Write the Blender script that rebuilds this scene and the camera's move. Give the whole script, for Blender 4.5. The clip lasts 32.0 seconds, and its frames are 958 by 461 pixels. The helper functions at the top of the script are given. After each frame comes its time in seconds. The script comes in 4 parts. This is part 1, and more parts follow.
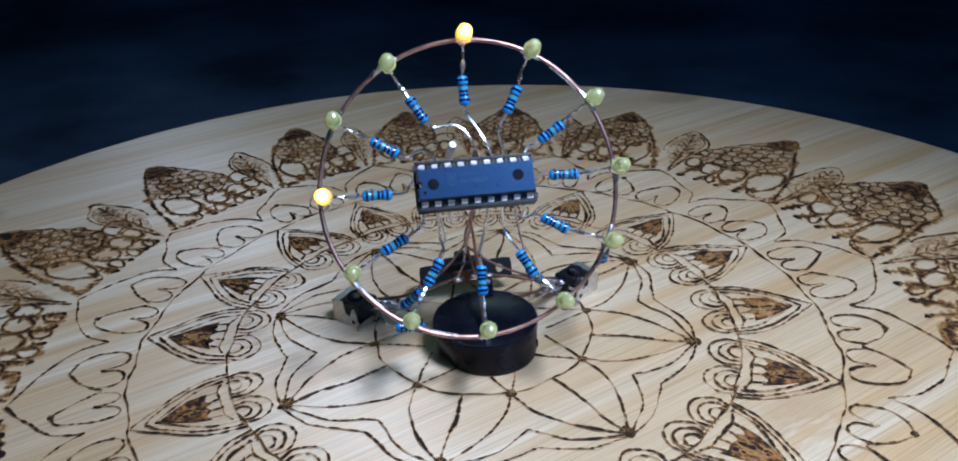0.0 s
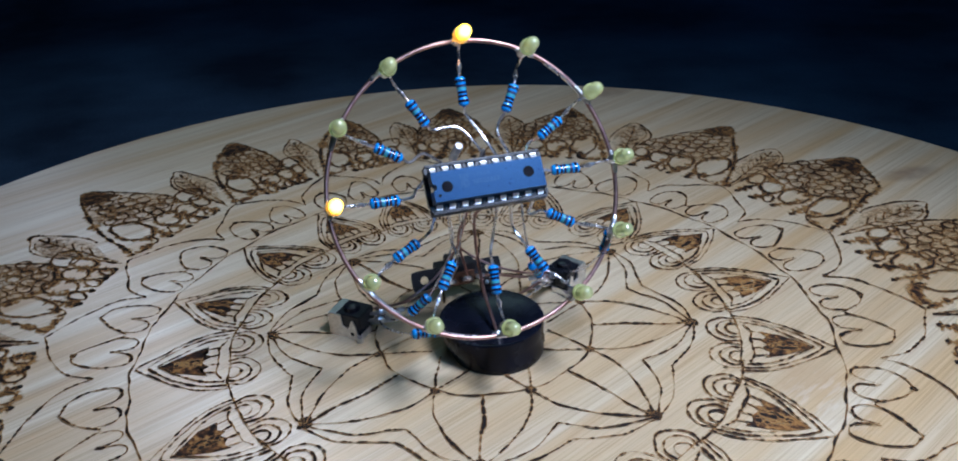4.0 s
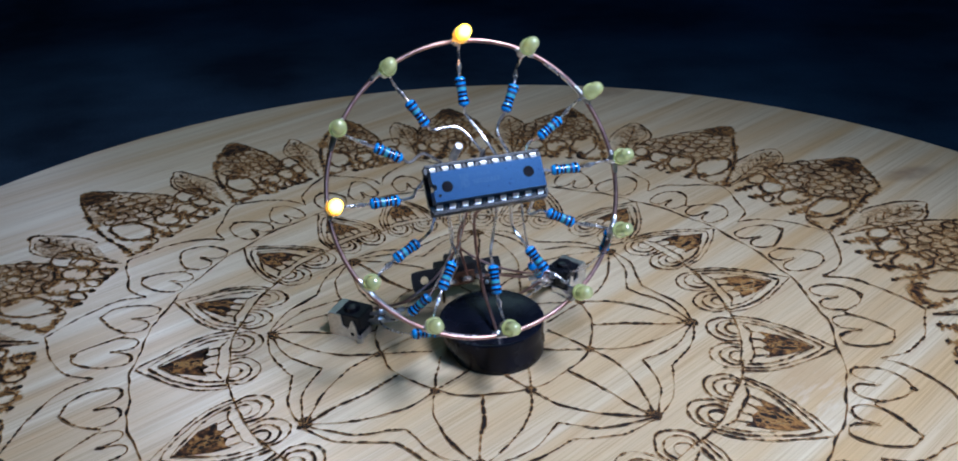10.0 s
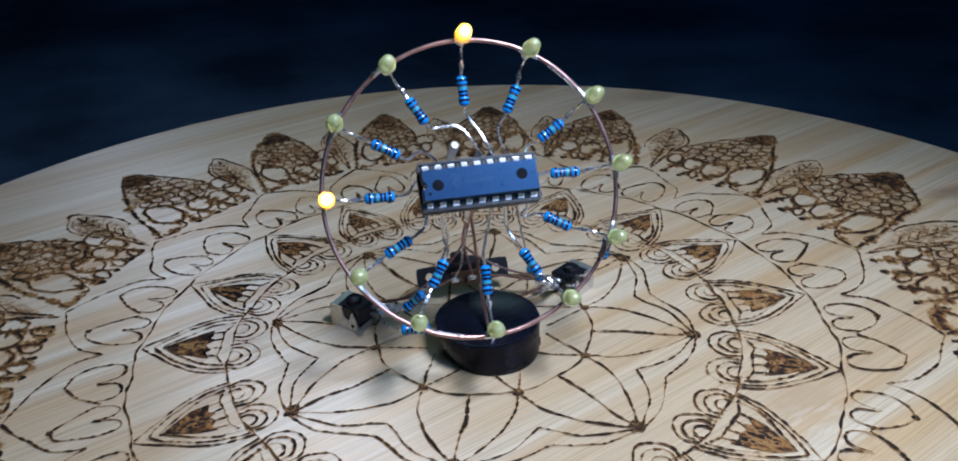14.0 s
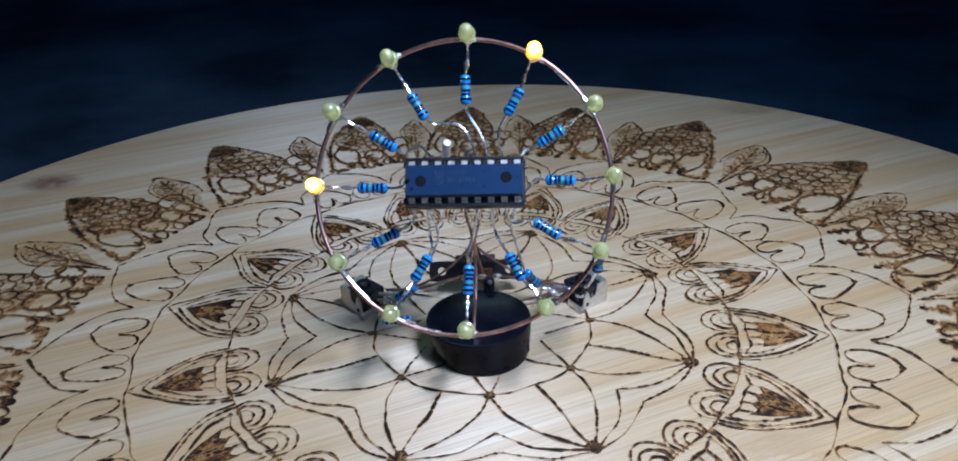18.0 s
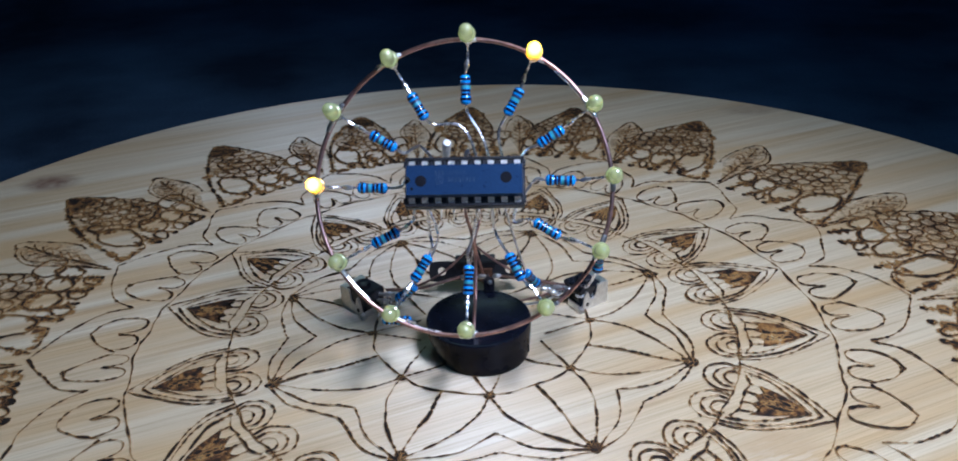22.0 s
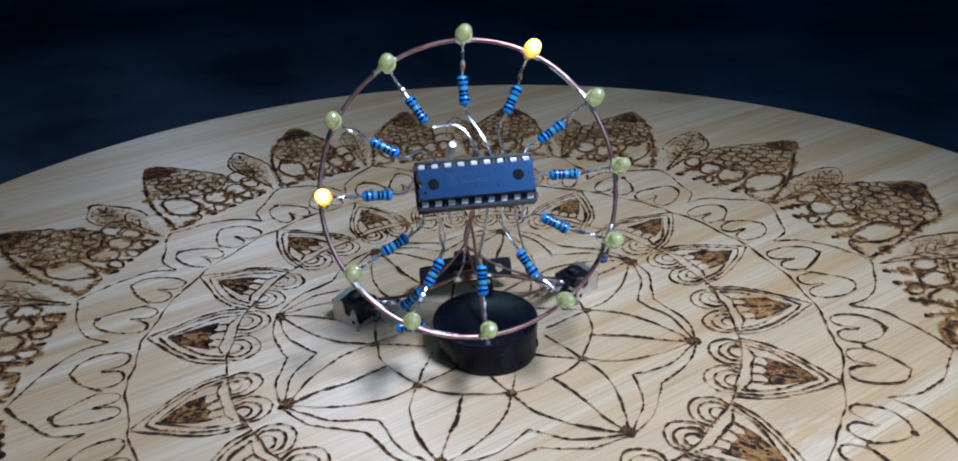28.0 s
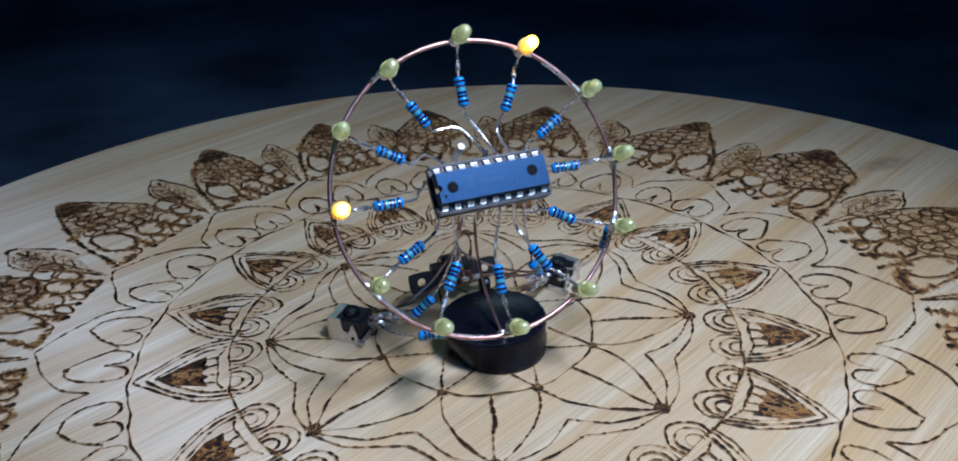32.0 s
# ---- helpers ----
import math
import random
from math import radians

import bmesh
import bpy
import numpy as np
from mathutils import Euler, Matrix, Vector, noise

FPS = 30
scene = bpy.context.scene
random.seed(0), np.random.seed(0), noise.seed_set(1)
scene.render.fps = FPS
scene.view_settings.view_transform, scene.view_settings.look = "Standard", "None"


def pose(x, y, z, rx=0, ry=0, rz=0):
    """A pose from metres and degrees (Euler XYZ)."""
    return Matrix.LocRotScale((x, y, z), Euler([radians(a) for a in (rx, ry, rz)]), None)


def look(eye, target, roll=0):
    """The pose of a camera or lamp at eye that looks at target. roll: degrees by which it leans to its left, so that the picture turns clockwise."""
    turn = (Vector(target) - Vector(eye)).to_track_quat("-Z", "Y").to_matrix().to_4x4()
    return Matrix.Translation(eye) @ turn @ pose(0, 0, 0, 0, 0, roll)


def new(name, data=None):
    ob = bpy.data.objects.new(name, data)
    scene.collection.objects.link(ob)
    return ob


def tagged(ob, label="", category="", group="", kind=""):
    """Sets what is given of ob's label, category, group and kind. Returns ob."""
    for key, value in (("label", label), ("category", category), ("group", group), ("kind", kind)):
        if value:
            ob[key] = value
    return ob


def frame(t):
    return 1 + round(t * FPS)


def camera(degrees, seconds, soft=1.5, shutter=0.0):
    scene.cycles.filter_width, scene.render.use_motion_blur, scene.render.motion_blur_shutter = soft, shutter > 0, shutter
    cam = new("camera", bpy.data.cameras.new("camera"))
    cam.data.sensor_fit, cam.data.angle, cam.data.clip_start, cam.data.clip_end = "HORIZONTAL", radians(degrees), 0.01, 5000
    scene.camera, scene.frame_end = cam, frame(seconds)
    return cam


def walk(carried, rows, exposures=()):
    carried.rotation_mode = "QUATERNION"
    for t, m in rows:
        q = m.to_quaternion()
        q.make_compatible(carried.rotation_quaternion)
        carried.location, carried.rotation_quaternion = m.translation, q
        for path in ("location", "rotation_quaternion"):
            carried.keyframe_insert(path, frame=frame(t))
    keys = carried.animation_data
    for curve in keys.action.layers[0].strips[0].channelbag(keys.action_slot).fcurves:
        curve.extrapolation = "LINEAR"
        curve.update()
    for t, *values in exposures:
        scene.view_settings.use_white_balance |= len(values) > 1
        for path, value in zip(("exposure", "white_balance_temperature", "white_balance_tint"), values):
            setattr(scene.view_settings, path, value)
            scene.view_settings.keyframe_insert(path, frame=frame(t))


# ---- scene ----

# One plan in centimetres round the turntable's axis; U turns it into metres.
U = 0.01

# ---------------------------------------------------------------- camera
cam = camera(56.39, 32.0, soft=1.9)
EYE = Vector((-0.00077, -0.16946, 0.11277))
YAW, PITCH = 0.0, 0.48245
WAY = Vector((math.sin(YAW) * math.cos(PITCH), math.cos(YAW) * math.cos(PITCH), -math.sin(PITCH)))
STAND = look(EYE, EYE + WAY, -2.126)
walk(cam, [(0.0, STAND), (32.0, STAND)], [(0.0, 0.0), (1.0, -0.12), (13.0, -0.12), (15.0, 0.0), (25.5, 0.0), (28.5, -0.1), (32.0, -0.14)])

# ---------------------------------------------------------------- light
world = bpy.data.worlds.new("dim_room")
scene.world = world
world.use_nodes = True
world.node_tree.nodes["Background"].inputs[0].default_value = (0.30, 0.45, 0.85, 1)
world.node_tree.nodes["Background"].inputs[1].default_value = 0.04


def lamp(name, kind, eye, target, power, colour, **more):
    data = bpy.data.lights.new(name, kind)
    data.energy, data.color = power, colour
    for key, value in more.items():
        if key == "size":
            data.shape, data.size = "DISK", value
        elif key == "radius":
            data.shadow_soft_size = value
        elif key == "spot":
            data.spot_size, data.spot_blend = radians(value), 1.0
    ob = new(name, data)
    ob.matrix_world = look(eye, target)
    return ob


lamp("desk_lamp", "SPOT", (0.0875, -0.076, 0.2225), (-0.017, -0.057, 0.0), 3.62, (0.635, 0.735, 0.975), radius=0.034, spot=126)
# unseen fill lamp added high at the back, for sheen on the board
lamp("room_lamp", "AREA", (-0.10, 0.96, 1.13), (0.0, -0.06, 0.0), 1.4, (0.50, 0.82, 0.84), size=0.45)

# unseen soft bluish lamp added behind the camera, mirrored in the chip and the metal
lamp("window_light", "AREA", (0.40, -0.51, 0.64), (0.0, -0.012, 0.04), 1.3, (0.13, 0.43, 1.0), size=0.46)

# ---------------------------------------------------------------- materials


def material(name):
    m = bpy.data.materials.new(name)
    m.use_nodes = True
    nt = m.node_tree
    return m, nt, nt.nodes["Principled BSDF"]


def setin(node, **values):
    for key, value in values.items():
        node.inputs[key.replace("_", " ")].default_value = value


def coords(nt, scale=(1, 1, 1), turn=0.0):
    tc = nt.nodes.new("ShaderNodeTexCoord")
    mp = nt.nodes.new("ShaderNodeMapping")
    mp.inputs["Scale"].default_value = scale
    mp.inputs["Rotation"].default_value = (0, 0, turn)
    nt.links.new(tc.outputs["Object"], mp.inputs["Vector"])
    return mp.outputs["Vector"]


def noise_tex(nt, vec, scale, detail=4, rough=0.55):
    n = nt.nodes.new("ShaderNodeTexNoise")
    setin(n, Scale=scale, Detail=detail, Roughness=rough)
    if vec is not None:
        nt.links.new(vec, n.inputs["Vector"])
    return n.outputs["Fac"]


def ramp(nt, fac, *stops):
    r = nt.nodes.new("ShaderNodeValToRGB")
    while len(r.color_ramp.elements) < len(stops):
        r.color_ramp.elements.new(0.5)
    for e, (pos, col) in zip(r.color_ramp.elements, stops):
        e.position, e.color = pos, (*col, 1) if len(col) == 3 else col
    nt.links.new(fac, r.inputs["Fac"])
    return r.outputs["Color"]


def mix(nt, fac, a, b, mode="MIX"):
    m = nt.nodes.new("ShaderNodeMix")
    m.data_type, m.blend_type = "RGBA", mode
    for sock, val in ((m.inputs["Factor"], fac), (m.inputs["A"], a), (m.inputs["B"], b)):
        if isinstance(val, (int, float)):
            sock.default_value = val
        elif isinstance(val, tuple):
            sock.default_value = (*val, 1)
        else:
            nt.links.new(val, sock)
    return m.outputs["Result"]


def bump(nt, bsdf, height, strength, distance):
    b = nt.nodes.new("ShaderNodeBump")
    setin(b, Strength=strength, Distance=distance)
    nt.links.new(height, b.inputs["Height"])
    nt.links.new(b.outputs["Normal"], bsdf.inputs["Normal"])


def plain(name, colour, rough=0.5, metal=0.0, var=0.15, scale=900.0, bumpy=0.0, coat=0.0):
    """A surface with fine mottling of its colour and gloss."""
    m, nt, b = material(name)
    vec = coords(nt)
    f = noise_tex(nt, vec, scale, 5)
    lo = tuple(max(0, c * (1 - var)) for c in colour)
    hi = tuple(min(1, c * (1 + var)) for c in colour)
    nt.links.new(ramp(nt, f, (0.3, lo), (0.7, hi)), b.inputs["Base Color"])
    r = noise_tex(nt, vec, scale * 0.3, 3)
    nt.links.new(ramp(nt, r, (0.3, (rough * 0.8,) * 3), (0.7, (min(1, rough * 1.2),) * 3)), b.inputs["Roughness"])
    setin(b, Metallic=metal, Coat_Weight=coat)
    if bumpy:
        bump(nt, b, f, 0.4, bumpy)
    return m


GRAIN = radians(22.0)


def bamboo():
    m, nt, b = material("bamboo")
    wide = coords(nt, (1, 1, 1), -GRAIN)
    streak = noise_tex(nt, coords_scaled(nt, wide, (6, 420, 40)), 1.0, 6, 0.62)
    fibre = noise_tex(nt, coords_scaled(nt, wide, (30, 2400, 60)), 1.0, 4, 0.6)
    band = noise_tex(nt, coords_scaled(nt, wide, (2.5, 95, 10)), 1.0, 3, 0.5)
    info = nt.nodes.new("ShaderNodeObjectInfo")
    base = ramp(nt, streak, (0.28, (0.58, 0.43, 0.27)), (0.42, (0.68, 0.55, 0.37)), (0.58, (0.73, 0.61, 0.43)), (0.74, (0.82, 0.72, 0.54)))
    tone = ramp(nt, band, (0.37, (0.86, 0.67, 0.46)), (0.57, (1.0, 1.0, 1.02)))
    col = mix(nt, 0.75, base, tone, "MULTIPLY")
    fine = ramp(nt, fibre, (0.32, (0.70, 0.63, 0.52)), (0.52, (1, 1, 1)))
    col = mix(nt, 0.85, col, fine, "MULTIPLY")
    piece = ramp(nt, info.outputs["Random"], (0.0, (0.90, 0.84, 0.76)), (1.0, (1.0, 1.0, 1.0)))
    col = mix(nt, 0.6, col, piece, "MULTIPLY")
    # scorched smudges near the rim, and a patch sanded back to pale wood
    for x, y, w, h, tone, amount in ((-13.5, 8.9, 1.05, 0.75, (0.22, 0.11, 0.07), 0.95), (14.5, 2.7, 1.2, 0.5, (0.30, 0.20, 0.13), 0.75), (9.8, 13.1, 1.3, 0.7, (0.36, 0.23, 0.14), 0.6), (5.3, -4.4, 1.0, 0.7, (0.50, 0.32, 0.17), 0.55)):
        m1 = spot_mask(nt, x, y, w, h)
        cloud = ramp(nt, noise_tex(nt, coords(nt), 260, 4), (0.35, (0.5,) * 3), (0.65, (1,) * 3))
        col = mix(nt, mix(nt, 1.0, m1, mix(nt, 1.0, cloud, (amount,) * 3, "MULTIPLY"), "MULTIPLY"), col, tone)
    flecks = ramp(nt, noise_tex(nt, coords_scaled(nt, wide, (160, 900, 60)), 1.0, 3), (0.52, (0,) * 3), (0.58, (1,) * 3))
    col = mix(nt, mix(nt, 1.0, spot_mask(nt, 5.3, -5.2, 1.2, 1.2), mix(nt, 1.0, flecks, (0.22,) * 3, "MULTIPLY"), "MULTIPLY"), col, (0.86, 0.80, 0.70))
    nt.links.new(col, b.inputs["Base Color"])
    nt.links.new(ramp(nt, fibre, (0.3, (0.41,) * 3), (0.7, (0.53,) * 3)), b.inputs["Roughness"])
    # the polished fibres spread their sheen across the grain
    setin(b, Specular_IOR_Level=1.0, Anisotropic=1.0)
    across = nt.nodes.new("ShaderNodeVectorTransform")
    across.vector_type, across.convert_from, across.convert_to = "VECTOR", "OBJECT", "WORLD"
    across.inputs[0].default_value = (-math.sin(GRAIN), math.cos(GRAIN), 0)
    nt.links.new(across.outputs[0], b.inputs["Tangent"])
    bump(nt, b, fibre, 0.45, 0.00008)
    return m


def spot_mask(nt, x, y, w, h):
    """A soft-edged oval on the board, in centimetres."""
    tc = nt.nodes.new("ShaderNodeTexCoord")
    mp = nt.nodes.new("ShaderNodeMapping")
    mp.inputs["Location"].default_value = (-x / w, -y / h, 0)
    mp.inputs["Scale"].default_value = (1 / (w * U), 1 / (h * U), 0)
    nt.links.new(tc.outputs["Object"], mp.inputs["Vector"])
    ln = nt.nodes.new("ShaderNodeVectorMath")
    ln.operation = "LENGTH"
    nt.links.new(mp.outputs["Vector"], ln.inputs[0])
    return ramp(nt, ln.outputs["Value"], (0.45, (1, 1, 1)), (1.0, (0, 0, 0)))


def coords_scaled(nt, vec, scale):
    mp = nt.nodes.new("ShaderNodeMapping")
    mp.inputs["Scale"].default_value = scale
    nt.links.new(vec, mp.inputs["Vector"])
    return mp.outputs["Vector"]


def burnt(name, light, dark, lo=0.42, hi=0.62, scale=620.0):
    """Scorched wood: from a toasted brown to near black."""
    m, nt, b = material(name)
    vec = coords(nt)
    f = noise_tex(nt, vec, scale, 4, 0.6)
    nt.links.new(ramp(nt, f, (lo, dark), (hi, light)), b.inputs["Base Color"])
    setin(b, Roughness=0.75, Specular_IOR_Level=0.2)
    bump(nt, b, f, 0.5, 0.0001)
    return m


def lens_material():
    """Milky tinted epoxy: partly clear, partly scattering."""
    m, nt, b = material("milky_epoxy")
    out = nt.nodes["Material Output"]
    cloud = noise_tex(nt, coords(nt), 500, 3)
    tr = nt.nodes.new("ShaderNodeBsdfTranslucent")
    tr.inputs["Color"].default_value = (0.92, 0.98, 0.60, 1)
    nt.links.new(ramp(nt, cloud, (0.3, (0.85, 0.97, 0.47)), (0.7, (0.94, 1.0, 0.62))), b.inputs["Base Color"])
    setin(b, Roughness=0.11, Specular_IOR_Level=0.8, Transmission_Weight=0.52, IOR=1.5, Coat_Weight=1.0, Coat_Roughness=0.1, Coat_IOR=2.6)
    mx = nt.nodes.new("ShaderNodeMixShader")
    mx.inputs[0].default_value = 0.30
    nt.links.new(b.outputs[0], mx.inputs[1])
    nt.links.new(tr.outputs[0], mx.inputs[2])
    nt.links.new(mx.outputs[0], out.inputs["Surface"])
    return m


def glow_material():
    """The lit die in its phosphor: hottest at the tip, deep amber round its foot."""
    m, nt, b = material("lit_die")
    tc = nt.nodes.new("ShaderNodeTexCoord")
    split = nt.nodes.new("ShaderNodeSeparateXYZ")
    nt.links.new(tc.outputs["Object"], split.inputs[0])
    scale = nt.nodes.new("ShaderNodeMath")
    scale.operation = "MULTIPLY"
    scale.inputs[1].default_value = 1 / (0.17 * U)
    nt.links.new(split.outputs["Z"], scale.inputs[0])
    setin(b, Base_Color=(1.0, 0.8, 0.3, 1))
    nt.links.new(ramp(nt, scale.outputs[0], (0.0, (1.0, 0.27, 0.0)), (0.6, (1.0, 0.36, 0.004)), (0.95, (1.0, 0.52, 0.05))), b.inputs["Emission Color"])
    power = ramp(nt, scale.outputs[0], (0.55, (0.16,) * 3), (0.95, (1.0,) * 3))
    gain = nt.nodes.new("ShaderNodeMath")
    gain.operation = "MULTIPLY"
    gain.inputs[1].default_value = 85.0
    nt.links.new(power, gain.inputs[0])
    nt.links.new(gain.outputs[0], b.inputs["Emission Strength"])
    return m


def scorch_material():
    """Burnt line: black where the iron dwelt, amber where it only brushed, fading into bare wood."""
    m, nt, b = material("scorch")
    out = nt.nodes["Material Output"]
    uv = nt.nodes.new("ShaderNodeUVMap")
    uv.uv_map = "heat"
    split = nt.nodes.new("ShaderNodeSeparateXYZ")
    nt.links.new(uv.outputs["UV"], split.inputs[0])
    heat = split.outputs["X"]

    def calc(op, x, y):
        n = nt.nodes.new("ShaderNodeMath")
        n.operation, n.use_clamp = op, False
        for k, v in enumerate((x, y)):
            if isinstance(v, float):
                n.inputs[k].default_value = v
            else:
                nt.links.new(v, n.inputs[k])
        return n.outputs[0]

    vec = coords(nt)
    fine = calc("MULTIPLY", calc("SUBTRACT", noise_tex(nt, vec, 640, 4, 0.6), 0.5), 2.0)
    wide = calc("MULTIPLY", calc("SUBTRACT", noise_tex(nt, vec, 120, 3, 0.5), 0.5), 1.3)
    depth = calc("ADD", heat, calc("ADD", fine, wide))
    nt.links.new(ramp(nt, depth, (0.08, (0.56, 0.33, 0.13)), (0.36, (0.30, 0.135, 0.040)), (0.60, (0.070, 0.029, 0.013)), (0.84, (0.012, 0.008, 0.007))), b.inputs["Base Color"])
    setin(b, Roughness=0.7, Specular_IOR_Level=0.25)
    bump(nt, b, depth, 0.4, 0.0001)
    clear = nt.nodes.new("ShaderNodeBsdfTransparent")
    edge = calc("MULTIPLY", calc("ADD", 0.25, calc("MULTIPLY", ramp(nt, depth, (0.0, (0, 0, 0)), (0.30, (1, 1, 1))), 0.75)), ramp(nt, heat, (0.0, (0, 0, 0)), (0.24, (1, 1, 1))))
    mx = nt.nodes.new("ShaderNodeMixShader")
    nt.links.new(edge, mx.inputs[0])
    nt.links.new(clear.outputs[0], mx.inputs[1])
    nt.links.new(b.outputs[0], mx.inputs[2])
    nt.links.new(mx.outputs[0], out.inputs["Surface"])
    return m


BAMBOO = bamboo()
BURN = scorch_material()
COPPER = plain("copper_wire", (0.52, 0.31, 0.28), 0.33, 0.97, 0.3, 500)
TIN = plain("tinned_wire", (0.78, 0.79, 0.86), 0.27, 0.97, 0.12, 1500)
SOLDER = plain("solder", (0.80, 0.80, 0.84), 0.30, 0.97, 0.10, 1200, 0.00008)
BLUE = plain("resistor_blue", (0.002, 0.275, 0.80), 0.22, 0.0, 0.12, 1200, 0.0, 0.45)
BAND_BLACK = plain("band_black", (0.006, 0.011, 0.045), 0.25, 0.0, 0.15, 900.0, 0.0, 0.4)
BAND_TEAL = plain("band_teal", (0.035, 0.33, 0.42), 0.3)
BAND_NAVY = plain("band_navy", (0.012, 0.02, 0.08), 0.45)
CHIP = plain("chip_epoxy", (0.012, 0.034, 0.092), 0.34, 0.0, 0.12, 2600, 0.00002)
CHIP_DISC = plain("chip_recess", (0.006, 0.007, 0.012), 0.75, 0.0, 0.1)
CHIP_DISC.node_tree.nodes["Principled BSDF"].inputs["Specular IOR Level"].default_value = 0.15
# bluish reflection put into the material: blue specular tint over a bluish base
CHIP.node_tree.nodes["Principled BSDF"].inputs["Specular IOR Level"].default_value = 0.58
CHIP.node_tree.nodes["Principled BSDF"].inputs["Specular Tint"].default_value = (0.20, 0.52, 1.0, 1)
PRINT = plain("laser_print", (0.026, 0.050, 0.105), 0.36)
# the print takes the same tinted reflection
PRINT.node_tree.nodes["Principled BSDF"].inputs["Specular IOR Level"].default_value = 0.58
PRINT.node_tree.nodes["Principled BSDF"].inputs["Specular Tint"].default_value = (0.20, 0.52, 1.0, 1)
SOCKET = plain("socket_plastic", (0.010, 0.011, 0.017), 0.4, 0.0, 0.1, 1500)
PIN = plain("pin_metal", (0.80, 0.80, 0.80), 0.34, 0.75, 0.1, 1600)
DRUM = plain("black_drum_plastic", (0.005, 0.0065, 0.014), 0.26, 0.0, 0.2, 500, 0.00003)
DRUM.node_tree.nodes["Principled BSDF"].inputs["Specular IOR Level"].default_value = 0.2
DARK_PIN = plain("dark_pin_metal", (0.16, 0.15, 0.15), 0.4, 0.8, 0.2, 1500)
BLACK = plain("black_plastic", (0.009, 0.010, 0.016), 0.30, 0.0, 0.2, 700)
STEEL = plain("nickel_steel", (0.74, 0.73, 0.73), 0.40, 0.95, 0.15, 1200)
BROWN = plain("phenolic_board", (0.10, 0.045, 0.026), 0.5, 0.0, 0.2, 900)
BLACK_METAL = plain("blackened_steel", (0.02, 0.02, 0.024), 0.4, 0.3, 0.2, 900)
CAN = plain("nickel_can", (0.88, 0.89, 0.92), 0.5, 0.4, 0.06, 900)
LENS = lens_material()
GLOW = glow_material()

# ---------------------------------------------------------------- mesh tools


def mesh_object(name, bm, mat, parent=None, label="", smooth=False):
    me = bpy.data.meshes.new(name)
    bmesh.ops.recalc_face_normals(bm, faces=bm.faces)
    bm.to_mesh(me)
    bm.free()
    me.transform(Matrix.Scale(U, 4))
    me.materials.append(mat)
    if smooth:
        me.polygons.foreach_set("use_smooth", [True] * len(me.polygons))
        me.set_sharp_from_angle(angle=radians(40))
    ob = new(name, me)
    if parent is not None:
        ob.parent = parent
    if label:
        tagged(ob, label)
    return ob


def part(name, bm, mat, parent, label="", smooth=False):
    return mesh_object(name, bm, mat, parent, label, smooth)


def again(ob, parent, m):
    """Another piece on the same mesh at the pose m (centimetres)."""
    o = new(ob.name.split(".")[0], ob.data)
    o.parent = parent
    o.matrix_basis = cm(m)
    if "label" in ob:
        o["label"] = ob["label"]
    return o


def cm(m):
    m = m.copy()
    m.translation = m.translation * U
    return m


def lathe(profile, seg=24, m=Matrix()):
    """Turns (radius, z) round z; a radius of 0 closes an end."""
    bm = bmesh.new()
    rings = []
    for r, z in profile:
        if r <= 1e-6:
            rings.append([bm.verts.new(m @ Vector((0, 0, z)))])
        else:
            rings.append([bm.verts.new(m @ Vector((r * math.cos(2 * math.pi * k / seg), r * math.sin(2 * math.pi * k / seg), z))) for k in range(seg)])
    for a, b in zip(rings, rings[1:]):
        for k in range(seg):
            q = [a[k % len(a)], a[(k + 1) % len(a)], b[(k + 1) % len(b)], b[k % len(b)]]
            f = list(dict.fromkeys(q))
            if len(f) > 2:
                bm.faces.new(f)
    return bm


def box(sx, sy, sz, m=Matrix(), bevel=0.0, bm=None):
    b = bmesh.new()
    bmesh.ops.create_cube(b, size=1.0, matrix=Matrix.Diagonal((sx, sy, sz, 1)))
    if bevel:
        bmesh.ops.bevel(b, geom=b.edges[:], offset=bevel, segments=2, affect="EDGES")
    bmesh.ops.transform(b, matrix=m, verts=b.verts)
    return join(bm, b)


def join(bm, other):
    if bm is None:
        return other
    me = bpy.data.meshes.new("scratch")
    other.to_mesh(me)
    other.free()
    bm.from_mesh(me)
    bpy.data.meshes.remove(me)
    return bm


def at(x, y, z, rx=0, ry=0, rz=0):
    return pose(x, y, z, rx, ry, rz)


def smooth_path(points, steps=7):
    """A curve through all the points."""
    P = [Vector(p) for p in points]
    P = [2 * P[0] - P[1]] + P + [2 * P[-1] - P[-2]]
    out = []
    for i in range(1, len(P) - 2):
        a, b, c, d = P[i - 1:i + 3]
        for k in range(steps):
            t = k / steps
            out.append(0.5 * (2 * b + (c - a) * t + (2 * a - 5 * b + 4 * c - d) * t * t + (3 * b - a - 3 * c + d) * t ** 3))
    out.append(P[-2])
    return out


